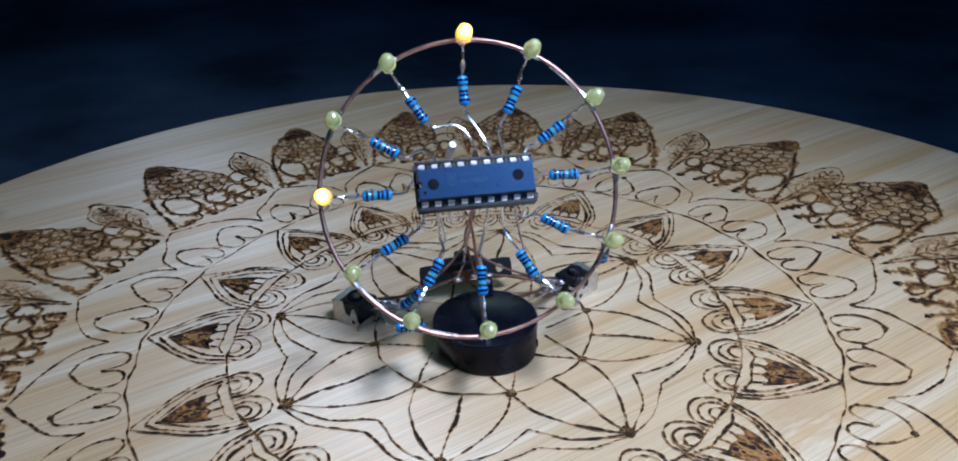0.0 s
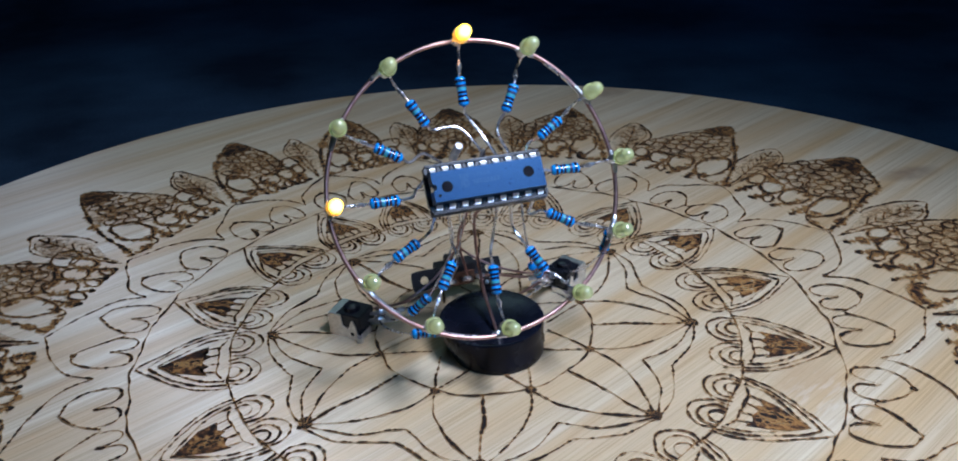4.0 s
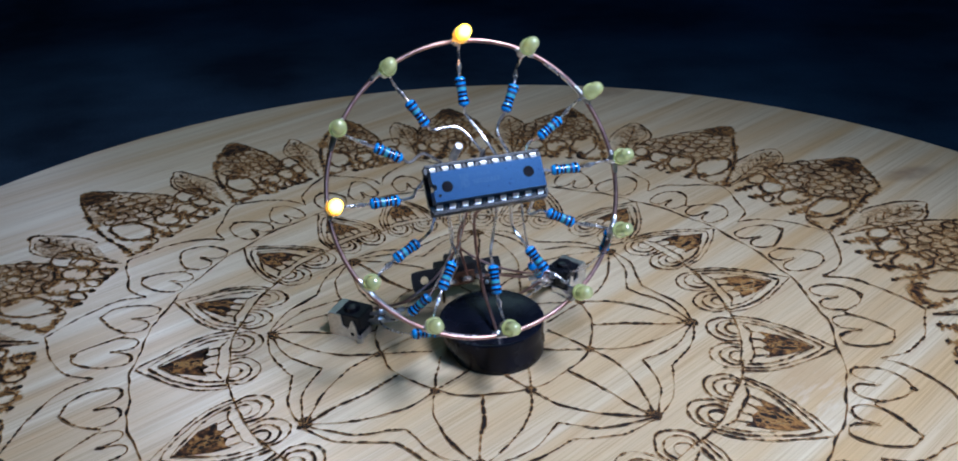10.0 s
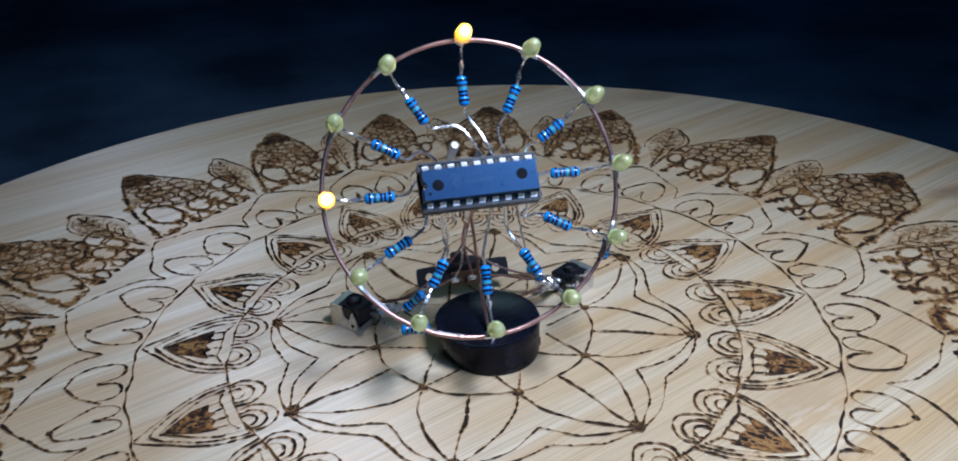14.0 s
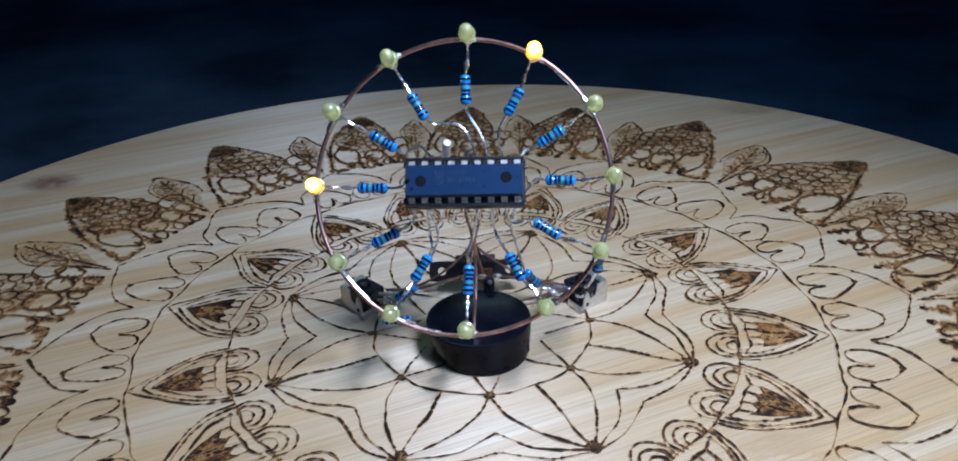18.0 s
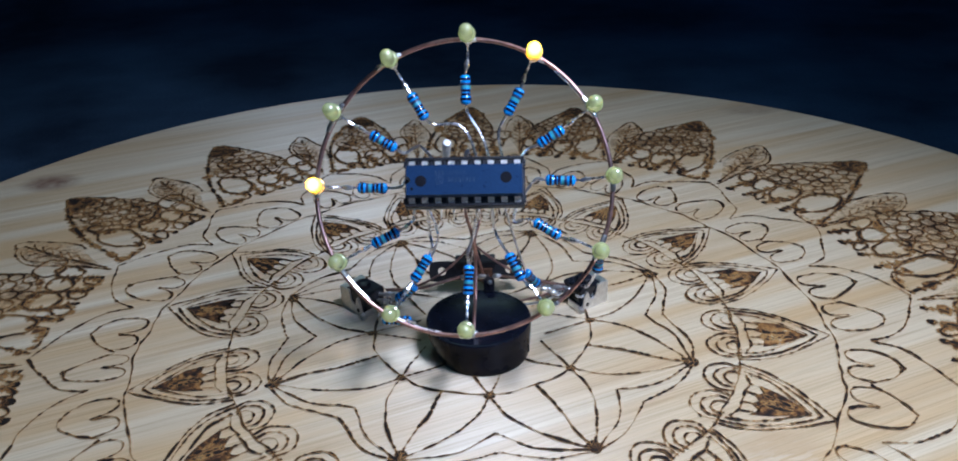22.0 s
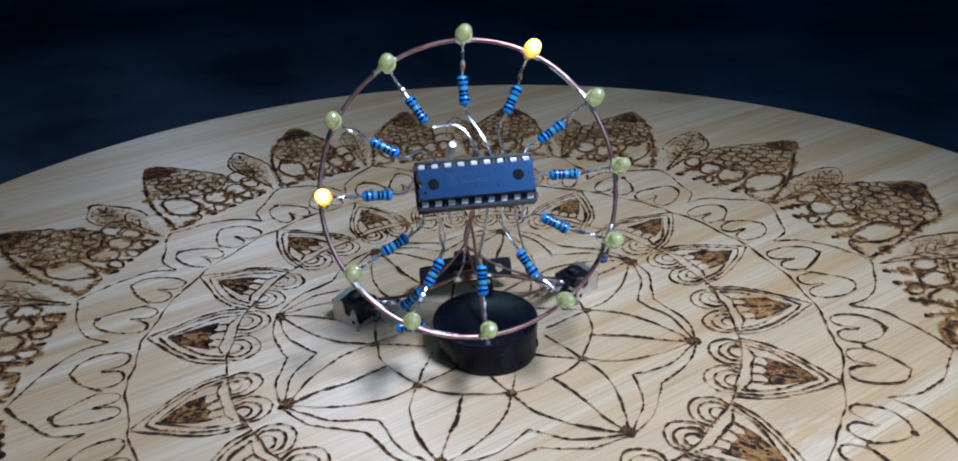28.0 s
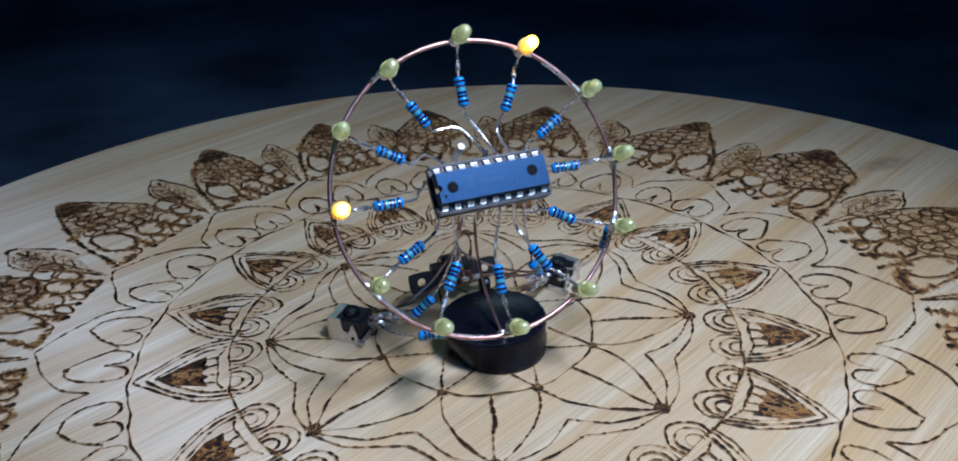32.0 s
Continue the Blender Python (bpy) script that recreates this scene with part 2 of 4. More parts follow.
def tube(points, radius, seg=8, curved=True, closed=False, bm=None):
    """A wire; radius is a number or a function of the share of the way."""
    b = bmesh.new() if bm is None else bm
    P = smooth_path(points) if curved else [Vector(p) for p in points]
    n = len(P)
    rad = radius if callable(radius) else (lambda s: radius)
    side = None
    rings = []
    for i, p in enumerate(P):
        if closed:
            d = (P[(i + 1) % n] - P[i - 1]).normalized()
        else:
            d = (P[min(i + 1, n - 1)] - P[max(i - 1, 0)]).normalized()
        if side is None:
            side = d.orthogonal().normalized()
        side = (side - side.dot(d) * d).normalized()
        up = d.cross(side)
        r = rad(i / max(1, n - 1))
        rings.append([b.verts.new(p + r * (math.cos(2 * math.pi * k / seg) * side + math.sin(2 * math.pi * k / seg) * up)) for k in range(seg)])
    pairs = list(zip(rings, rings[1:]))
    if closed:
        # match the last ring to the first
        pairs.append((rings[-1], rings[0]))
    for a, c in pairs:
        shift = 0
        if closed and c is rings[0]:
            shift = min(range(seg), key=lambda s: (a[0].co - c[s].co).length)
        for k in range(seg):
            b.faces.new((a[k], a[(k + 1) % seg], c[(k + 1 + shift) % seg], c[(k + shift) % seg]))
    if not closed:
        b.faces.new(rings[0][::-1])
        b.faces.new(rings[-1])
    return b


# ---------------------------------------------------------------- surroundings


def cloth_material():
    m, nt, b = material("navy_cloth")
    vec = coords(nt)
    big = noise_tex(nt, vec, 9, 4)
    weave = noise_tex(nt, vec, 700, 3)
    col = ramp(nt, big, (0.35, (0.0290, 0.0470, 0.0780)), (0.7, (0.0780, 0.1480, 0.2350)))
    nt.links.new(mix(nt, 0.4, col, ramp(nt, weave, (0.3, (0.5,) * 3), (0.7, (1,) * 3)), "MULTIPLY"), b.inputs["Base Color"])
    setin(b, Roughness=0.95, Specular_IOR_Level=0.0)
    bump(nt, b, weave, 0.3, 0.0004)
    return m


CLOTH = cloth_material()


def backdrop():
    """Dark cloth that hangs behind the board and runs on under it."""
    bm = bmesh.new()
    cols, rows = 200, 120
    random.seed(8)
    creases = [(random.uniform(-60, 60), random.uniform(165, 215), random.uniform(-0.5, 0.5), random.uniform(1.2, 2.6)) for _ in range(26)]
    grid = []
    for j in range(rows + 1):
        s = j / rows * 212.0
        line = []
        for i in range(cols + 1):
            x = -130 + 260 * i / cols
            fold = 1.6 * math.sin(x * 0.16 + 0.6 * math.sin(s * 0.05)) + 0.9 * math.sin(x * 0.37 + 1.3) + 0.6 * math.sin(s * 0.21 + x * 0.05)
            for cx, cs, lean, deep in creases:
                q = (s - cs) - lean * (x - cx)
                fold += deep * math.exp(-(q / 2.2) ** 2 - ((x - cx) / 11.0) ** 2)
            if s < 150:
                y, z = -100 + s, -4.0
            else:
                h = s - 150
                bend = min(1.0, h / 14.0)
                y, z = 50 + 10 * math.sin(bend * math.pi / 2) + fold * bend, -4.0 + h * (0.35 + 0.65 * bend)
            line.append(bm.verts.new((x, y, z)))
        grid.append(line)
    for a, b in zip(grid, grid[1:]):
        for i in range(cols):
            bm.faces.new((a[i], a[i + 1], b[i + 1], b[i]))
    ob = mesh_object("backdrop", bm, CLOTH, smooth=True)
    tagged(ob, "dark navy cloth hung in soft folds behind the board", "backdrop", kind="structure")


backdrop()


def room():
    """Plain dark walls and a ceiling that close the room."""
    paint = plain("dark_paint", (0.22, 0.23, 0.26), 0.8, 0, 0.1, 40)
    for name, size, spot in (("wall_north", (300, 6, 189), (0, 130, 90.5)), ("wall_south", (300, 6, 189), (0, -153, 90.5)),
                             ("wall_east", (6, 277, 189), (153, -11.5, 90.5)), ("wall_west", (6, 277, 189), (-153, -11.5, 90.5)),
                             ("ceiling", (312, 289, 6), (0, -11.5, 188)), ("floor", (312, 289, 6), (0, -11.5, -7.06))):
        ob = mesh_object(name, box(*size, at(*spot)), paint)
        tagged(ob, "plain dark painted " + name.split("_")[0], name.split("_")[0], kind="structure")


room()

# ---------------------------------------------------------------- turntable board
board = new("serving_board")
tagged(board, "round bamboo turntable board with a burnt mandala drawing", "serving board")
RIM = 18.20
THICK = 1.6


def strips():
    """Glued bamboo strips, cut to the round of the board."""
    edges = [-RIM]
    random.seed(4)
    while edges[-1] < RIM - 2.4:
        edges.append(edges[-1] + random.uniform(1.6, 2.3))
    edges.append(RIM)
    turn = Matrix.Translation((-0.356, -0.915, 0)) @ Matrix.Rotation(GRAIN, 4, "Z")
    levels = ((RIM - 0.35, -THICK), (RIM, -THICK + 0.35), (RIM, -0.35), (RIM - 0.1, -0.1), (RIM - 0.35, 0.0))
    for lo, hi in zip(edges, edges[1:]):
        bm = bmesh.new()
        loops = []
        n = 14
        for r, z in levels:
            ys = [max(-r, min(r, lo + (hi - lo) * k / n)) for k in range(n + 1)]
            right = [(math.sqrt(max(0, r * r - y * y)) + 1e-4, y) for y in ys]
            left = [(-x, y) for x, y in reversed(right)]
            loops.append([bm.verts.new(turn @ Vector((x, y, z))) for x, y in right + left])
        for a, b in zip(loops, loops[1:]):
            for k in range(len(a)):
                bm.faces.new((a[k], a[(k + 1) % len(a)], b[(k + 1) % len(a)], b[k]))
        bm.faces.new(loops[0][::-1])
        bm.faces.new(loops[-1])
        part("bamboo_strip", bm, BAMBOO, board)


strips()
part("turntable_foot", lathe([(0, -3.98), (9, -3.98), (9.2, -3.8), (9.2, -3.0), (8.5, -2.8), (6, -1.62), (0, -1.62)], 48), BLACK, board, "black round bearing foot", True)

# ---------------------------------------------------------------- burnt drawing
HEART = Vector((-0.093, -0.145))


class Drawing:
    """Strokes and fills of one motif, gathered into one mesh."""

    def __init__(self, z):
        self.v, self.f, self.h, self.z, self.n = [], [], [], z, 0

    def lift(self):
        self.n += 1
        return self.z + 0.0006 * (self.n % 16)

    def stroke(self, pts, width=0.06, wob=0.025, steps=0, heat=1.0, even=False):
        if not steps:
            span = sum((Vector(b) - Vector(a)).length for a, b in zip(pts, pts[1:])) / (len(pts) - 1)
            steps = max(3, min(24, int(span / 0.045)))
        P = smooth_path([(x, y, 0) for x, y in pts], steps)
        n = len(P)
        base = len(self.v)
        ph = random.uniform(0, 99)
        lag = random.uniform(-0.02, 0.24)  # how slowly this line was drawn
        z = Vector((0, 0, self.lift()))
        for i, p in enumerate(P):
            d = (P[min(i + 1, n - 1)] - P[max(i - 1, 0)])
            d = d.normalized() if d.length > 1e-9 else Vector((1, 0, 0))
            s = Vector((-d.y, d.x, 0))
            j = noise.noise((p.x * 2.2 + ph, p.y * 2.2, 1.7))
            k = noise.noise((p.x * 10.5, p.y * 10.5 + ph, 7.1))
            dwell = min(1.0, max(0.0, 4.5 * (k + 0.5 * j + lag - 0.05))) if not even else 0.55 + 0.6 * k
            w = (width(i / n) if callable(width) else width) * (0.40 + 0.34 * dwell + 0.9 * max(0, j - 0.25))
            c = p + s * wob * noise.noise((p.x * 3.1, p.y * 3.1, ph)) + z
            self.v += [c + s * w, c, c - s * w]
            hot = heat * (0.46 + 0.25 * j + 1.0 * dwell)
            self.h += [0.0, hot, 0.0]
            if i:
                a = base + 3 * i
                self.f += [(a - 3, a - 2, a + 1, a), (a - 2, a - 1, a + 2, a + 1)]

    def dot(self, x, y, r, heat=1.3):
        base = len(self.v)
        z = self.lift() - 0.0105
        self.v.append(Vector((x, y, z)))
        self.h.append(heat)
        for k in range(9):
            q = r * random.uniform(0.75, 1.25)
            for grow, hot in ((1.0, heat), (1.45, 0.0)):
                self.v.append(Vector((x + q * grow * math.cos(k * 0.698), y + q * grow * math.sin(k * 0.698), z)))
                self.h.append(hot)
            a, b = base + 1 + 2 * k, base + 1 + 2 * ((k + 1) % 9)
            self.f += [(base, a, b), (a, a + 1, b + 1, b)]

    def fill(self, pts, jag=0.0, heat=0.6, rim=0.3):
        """A scorched patch, hotter at its middle than along its rim."""
        base = len(self.v)
        z = self.lift()
        n = len(pts)
        cx, cy = sum(q[0] for q in pts) / n, sum(q[1] for q in pts) / n
        self.v.append(Vector((cx, cy, z)))
        self.h.append(heat)
        for share in (0.7, 1.0):
            for x, y in pts:
                self.v.append(Vector((cx + (x - cx) * share + random.uniform(-jag, jag), cy + (y - cy) * share + random.uniform(-jag, jag), z)))
                self.h.append(heat * random.uniform(0.8, 1.2) if share < 1 else rim)
        for k in range(n):
            q = (k + 1) % n
            self.f += [(base, base + 1 + k, base + 1 + q), (base + 1 + k, base + 1 + n + k, base + 1 + n + q, base + 1 + q)]

    def part(self, name, mat, label=""):
        me = bpy.data.meshes.new(name)
        me.from_pydata([(p.x * U, p.y * U, p.z * U) for p in self.v], [], self.f)
        layer = me.uv_layers.new(name="heat")
        for loop in me.loops:
            layer.data[loop.index].uv = (self.h[loop.vertex_index], 0.5)
        me.materials.append(mat)
        ob = new(name, me)
        ob.parent = board
        if label:
            tagged(ob, label)
        return ob


# the compass radii of the drawing
NOMINAL = [0.0, 2.56, 4.60, 5.45, 7.42, 8.08, 8.60, 9.70, 11.60, 14.36]
DRAWN = [0.0, 2.42, 4.68, 5.60, 7.62, 8.40, 8.95, 9.98, 11.90, 14.50]


def polar(r, deg):
    a = radians(deg)
    r = float(np.interp(r, NOMINAL, DRAWN))
    return (HEART.x + r * math.cos(a), HEART.y + r * math.sin(a))


Z_TINT, Z_FILL, Z_LINE = 0.004, 0.015, 0.026
# hand-drawn spacing in degrees: eight star points, seventeen wedges, valleys and bows, and how far each leaf leans
STAR = [202.7, 249.2, 295.9, 339.8, 386.8, 432.2, 476.7, 520.5]
REACH = [1.03, 0.93, 0.96, 0.975, 0.99, 1.0, 1.0, 1.05]
WEDGE = [149.0, 169.7, 194.5, 216.6, 239.8, 263.0, 286.1, 309.2, 331.5, 353.9, 375.8, 395.1, 416.8, 434.6, 451.4, 468.2, 487.4]
VALLEY = [148.3, 170.7, 192.5, 215.8, 238.9, 262.0, 285.2, 307.5, 329.6, 352.7, 374.9, 395.1, 417.0, 434.5, 451.4, 468.2, 487.0]
BOW = [159.6, 183.4, 204.3, 227.4, 250.5, 273.6, 296.8, 318.6, 341.8, 364.0, 385.6, 406.2, 425.6, 442.8, 459.7, 477.2, 498.9]
LEAN = [-0.3, -1.0, 0.0, 0.0, 0.0, 0.0, 0.0, 0.0, 2.0, 4.0, 2.6, -0.3, 0.5, 1.0, -1.0, -1.7, 0.4]


out = polar


def circles():
    for r, name in ((2.56, "burnt_inner_circle"), (5.45, "burnt_middle_circle"), (7.42, "burnt_outer_circle")):
        d = Drawing(Z_LINE)
        n = int(r * 14)
        d.stroke([polar(r + 0.03 * math.sin(1.7 * q), 360 * q / n) for q in range(n + 1)], 0.05, 0.04, 3)
        d.part(name, BURN)


def star_point(t, left, right, reach):
    """One petal of the inner star with its rib, and the double notch to the next one."""
    d = Drawing(Z_LINE)
    polar = lambda r, x: out(2.56 + (r - 2.56) * reach if r > 2.56 else r, x)
    for sgn, gap in ((1, right), (-1, left)):
        h = gap / 2
        d.stroke([polar(2.6, t + sgn * h), polar(3.2, t + sgn * h * 0.78), polar(3.8, t + sgn * h * 0.45), polar(4.22, t + sgn * h * 0.2), polar(4.6, t)], 0.05)
        d.stroke([polar(2.6, t + sgn * h), polar(2.1, t + sgn * h * 0.75), polar(1.5, t + sgn * h * 0.25)], 0.05)
    d.stroke([polar(2.56, t), polar(3.3, t + 0.7), polar(4.0, t - 0.5), polar(4.58, t)], random.uniform(0.05, 0.075), heat=random.uniform(1.0, 1.35))
    for _ in range(5):
        d.dot(*polar(4.60 + random.uniform(-0.13, 0.06), t + random.uniform(-1.4, 1.4)), random.uniform(0.06, 0.10), 1.5)
    d.dot(*polar(2.6, t + right / 2), 0.08)
    d.part("burnt_petal", BURN)


def star_notch(t, gap, reach, nxt):
    """The double notch between two petals."""
    d = Drawing(Z_LINE)
    mid = t + gap * 0.5 + random.uniform(-0.6, 0.6)
    k = (reach + nxt) / 2
    cut = random.uniform(-0.08, 0.08)
    for s, tip in ((1, reach), (-1, nxt)):
        f = lambda r, x: out(2.56 + (r - 2.56) * (tip + (k - tip) * x), (t if s > 0 else t + gap) + (mid - (t if s > 0 else t + gap)) * x)
        d.stroke([f(4.66, 0.02), f(4.56, 0.42), f(4.34 + cut, 0.75), f(4.2 + cut, 1.0)], 0.05)
        d.stroke([f(4.58, 0.06), f(4.25, 0.52), f(3.92, 0.8), f(3.70 - cut, 1.0)], 0.045)
    d.part("burnt_notch", BURN)


def wedge(t, h):
    """A shaded wedge with twin scrolls, pointing outwards."""
    a = h / 11.0
    j = [random.uniform(-0.5, 0.5) for _ in range(6)]
    p = lambda r, x: polar(r, t + x * a)
    d = Drawing(Z_LINE)
    for s in (1, -1):
        e = j[0] * s
        d.stroke([p(5.42, s * 10.2), p(5.95, s * 9.0 + e), p(6.45, s * 6.3 + e), p(6.9, s * 3.1), p(7.38, s * 0.1)], 0.05)
        d.stroke([p(5.45, s * 9.2), p(6.0, s * 7.6 + e), p(6.5, s * 4.8 + e), p(6.9, s * 1.9), p(7.12, 0)], 0.05)
        d.stroke([p(5.55, s * 7.6), p(6.0, s * 6.2), p(6.4, s * 3.6), p(6.92, 0)], (lambda q: 0.085 - 0.045 * q) if s * j[3] > 0 else 0.045, heat=1.1 if s * j[3] > 0 else 0.7)
        for q, w in ((1.0, 0.05), (0.7, 0.055), (0.4, 0.052)):
            c = 5.2
            d.stroke([p(5.47, s * (c - 4.4 * q)), p(5.47 - 0.35 * q, s * (c - 4.6 * q)), p(5.47 - 0.62 * q, s * (c - 1.6 * q)), p(5.47 - 0.58 * q, s * (c + 2.2 * q)),
                      p(5.47 - 0.28 * q, s * (c + 4.4 * q)), p(5.5, s * (c + 3.4 * q))], w, heat=0.8)
        d.stroke([p(5.6, s * 6.6), p(5.7, s * 4.0), p(5.67, s * 1.6), p(5.68, 0)], 0.055)
        d.stroke([p(5.95, s * 1.3), p(5.82, s * 1.4), p(5.68, s * 1.6)], 0.05)
        d.stroke([p(5.95, s * 3.6), p(5.82, s * 3.9), p(5.69, s * 4.2)], 0.05)
    d.part("burnt_wedge", BURN)
    f = Drawing(Z_FILL)
    f.fill([p(5.90, -4.5), p(6.0, -2.6), p(5.86, -1.2), p(6.0, 0.2), p(5.86, 1.4), p(6.0, 2.7), p(5.90, 4.5), p(6.3, 3.3), p(6.62, 1.7), p(6.92, 0), p(6.62, -1.7), p(6.3, -3.3)], 0.05, 0.58 + 0.25 * j[2], 0.62)
    for q in range(5):
        x = random.uniform(-2.2, 2.2)
        f.stroke([p(6.0, x), p(6.3, x * 0.7), p(6.6, x * 0.4)], 0.12, 0.05, heat=0.9)
    f.part("burnt_wedge_shading", BURN, "dark scorched triangle")


def scallop(t, left, right):
    """A bow between two valleys with a split heart inside."""
    p = lambda r, x: polar(r, t + x * (right if x > 0 else left) / 11.0)
    j = [random.uniform(-0.12, 0.12) for _ in range(6)]
    d = Drawing(Z_LINE)
    d.stroke([p(8.08, -11), p(8.65, -9.2), p(9.12 + j[4], -5.6), p(9.45, -2.6), p(9.70, 0)], 0.055)
    d.stroke([p(9.70, 0), p(9.45, 2.6), p(9.12 + j[5], 5.6), p(8.65, 9.2), p(8.08, 11)], 0.055)
    for s in (1, -1):
        e = j[0] if s > 0 else j[1]
        inner = [p(7.85, 0.2 * s), p(8.25, 2.1 * s), p(8.62 + e, 4.6 * s)]
        outer = [p(8.45 + e, 7.0 * s), p(8.02, 8.4 * s), p(7.62, 8.2 * s), p(7.52, 6.7 * s), p(7.64, 5.3 * s), p(7.98, 4.5 * s)]
        if random.random() < 0.6:
            d.stroke(inner, 0.055)
            d.stroke(inner[-1:] + outer, 0.055)
        else:
            d.stroke(inner + outer, 0.055)
        d.stroke([p(8.0, 0.7 * s), p(7.66, 1.0 * s), p(7.52, 2.4 * s), p(7.62, 4.0 * s), p(7.95, 4.3 * s)], 0.05)
    d.dot(*p(8.6 + j[0], 4.7), 0.06)
    d.part("burnt_scallop", BURN)


def leaf(t, h, point, m):
    """A broad leaf: pebbled dome with a scorched tip, two rows of ragged pods below; m = -1 mirrors it."""
    a = h / 11.0
    p = lambda r, x: polar(r, t + x * a * m)
    k0 = point * m
    e = 9.4 if m > 0 else 5.8
    xp = lambda x: x * (1.0 if m > 0 else 0.86) if x > 0 else x
    x1 = lambda x: x * e / 9.4 if x > 0 else x
    rim = [p(11.6, e), p(12.3, 0.62 * e + 0.38 * (k0 + 2.0) + 0.5), p(13.1, 0.3 * e + 0.7 * (k0 + 1.6) + 0.5), p(13.8, k0 + 1.9), p(14.25, k0 + 0.9), p(14.36, k0 - 0.2), p(14.0, 0.8 * k0 - 1.3),
           p(13.1, (-0.4 if m > 0 else 0.3) * k0 - (3.3 if m > 0 else 3.7)), p(12.1, -5.6 if m > 0 else -6.1), p(11.2, -7.6 if m > 0 else -8.0), p(10.4, -9.2), p(9.75, -10.6)]
    low = [(11.55, e - 0.1), (11.15, x1(6.1)), (10.93, x1(3.1)), (11.03, -0.9), (11.35, -3.6), (11.8, -5.4)]
    tint = Drawing(Z_TINT)
    d = Drawing(Z_LINE)
    tint.fill(rim[:-3] + [p(r, x) for r, x in reversed(low)][1:-1], 0.0, 0.17 if 55 < t % 360 < 150 else 0.13, 0.10 if 55 < t % 360 < 150 else 0.08)
    d.stroke(rim[:6], 0.07, heat=1.2)
    d.stroke(rim[5:], 0.09, heat=1.15)
    d.stroke([p(r, x) for r, x in low], 0.075)
    tint.stroke(rim[6:], 0.2, 0.05, heat=0.42)
    tint.stroke([p(r - 0.1, x) for r, x in low], 0.20, 0.05, heat=0.35)
    # pods: radius, angle, half height, half width
    rows = [(10.72, xp(8.3), 0.40, 1.25), (10.56, xp(4.9), 0.38, 1.7), (10.54, xp(0.6), 0.46, 2.05), (10.80, -4.9, 0.72, 2.35), (9.86, xp(6.7), 0.22, 0.95), (9.84, xp(2.8), 0.22, 1.0), (9.84, -1.4, 0.24, 1.05)]
    if m < 0:
        rows.append((11.35, 7.4, 0.40, 2.2))
    else:
        rows = [(10.78, 8.1, 0.36, 1.35), (10.62, 4.6, 0.42, 1.8), (10.56, 0.3, 0.55, 2.2), (10.80, -4.9, 0.80, 2.4), (9.90, 2.6, 0.2, 0.95)]
    for n, (r, x, sr, sx) in enumerate(rows):
        g = [random.uniform(0.9, 1.1) for _ in range(12)]
        skew = random.uniform(0.2, 0.5)
        loop = [p(r + sr * g[q % 12] * math.sin(q * math.pi / 6) + skew * 0.2 * math.cos(q * math.pi / 6), x + sx * g[(q + 5) % 12] * math.cos(q * math.pi / 6)) for q in range(13)]
        d.stroke(loop, 0.088 if n < 4 else 0.07, 0.05, 3, heat=0.95, even=True)
        tint.stroke(loop, 0.14, 0.06, 3, heat=0.30)
    # thick scorched stubs between and below the pods
    for r0, q0, r1, q1 in ((10.5, xp(6.6), 9.75, xp(7.9)), (10.4, xp(2.9), 9.68, xp(4.6)), (10.4, -1.3, 9.66, 0.4), (10.3, -3.0, 9.66, -3.4)):
        jig = random.uniform(-0.3, 0.3)
        d.stroke([p(r0, q0 + jig), p((r0 + r1) / 2, (q0 + q1) / 2), p(r1, q1)], lambda v: 0.05 + (0.09 if m > 0 else 0.05) * v, 0.04, heat=0.95)
        tint.stroke([p(r0 + 0.2, q0), p(r1 - 0.03, q1)], 0.30, 0.06, heat=0.52)
        d.dot(*p(r1 - 0.02, q1), random.uniform(0.06, 0.10))
    d.stroke([p(10.2, -5.0), p(9.78, -5.4), p(9.68, -7.4), p(9.72, -9.8)], 0.08, 0.04)
    tint.stroke([p(10.3, -5.0), p(9.85, -6.2), p(9.8, -9.8)], 0.24, 0.05, heat=0.45)
    tint.part("burnt_leaf_shading", BURN, "toasted brown leaf shading")
    # pebbles between the lower edge and the rim
    x = e - 1.2
    j = 0
    while x > -5.0:
        base = np.interp(-x, [-(r[1]) for r in low], [r[0] for r in low])
        top = np.interp(-x, [-e, -(0.5 * e + 0.5 * (k0 + 1.9) + 0.4), -(k0 + 1.9), -(k0 + 0.4), -(0.8 * k0 - 1.3), -((-0.4 if m > 0 else 0.3) * k0 - 3.0), 5.0], [11.6, 12.6, 13.7, 14.2, 13.9, 13.0, 12.0])
        r = base + 0.16 + (0.21 if j % 2 else 0.0)
        while r < top - 0.10:
            g, dx, dr = random.uniform(0.85, 1.12), random.uniform(-0.14, 0.14), random.uniform(-0.035, 0.035)
            w = [random.uniform(0.85, 1.15) for _ in range(6)]
            loop = [p(r + dr + 0.215 * g * w[q % 6] * math.sin(q * math.pi / 3 + 0.5), x + dx + 0.93 * g * w[q % 6] * math.cos(q * math.pi / 3 + 0.5)) for q in range(7)]
            d.stroke(loop, 0.066, 0.03, 2, heat=random.uniform(0.75, 1.1), even=True)
            r += 0.42
        x -= 1.78
        j += 1
    d.part("burnt_leaf", BURN)
    tip = Drawing(Z_FILL)
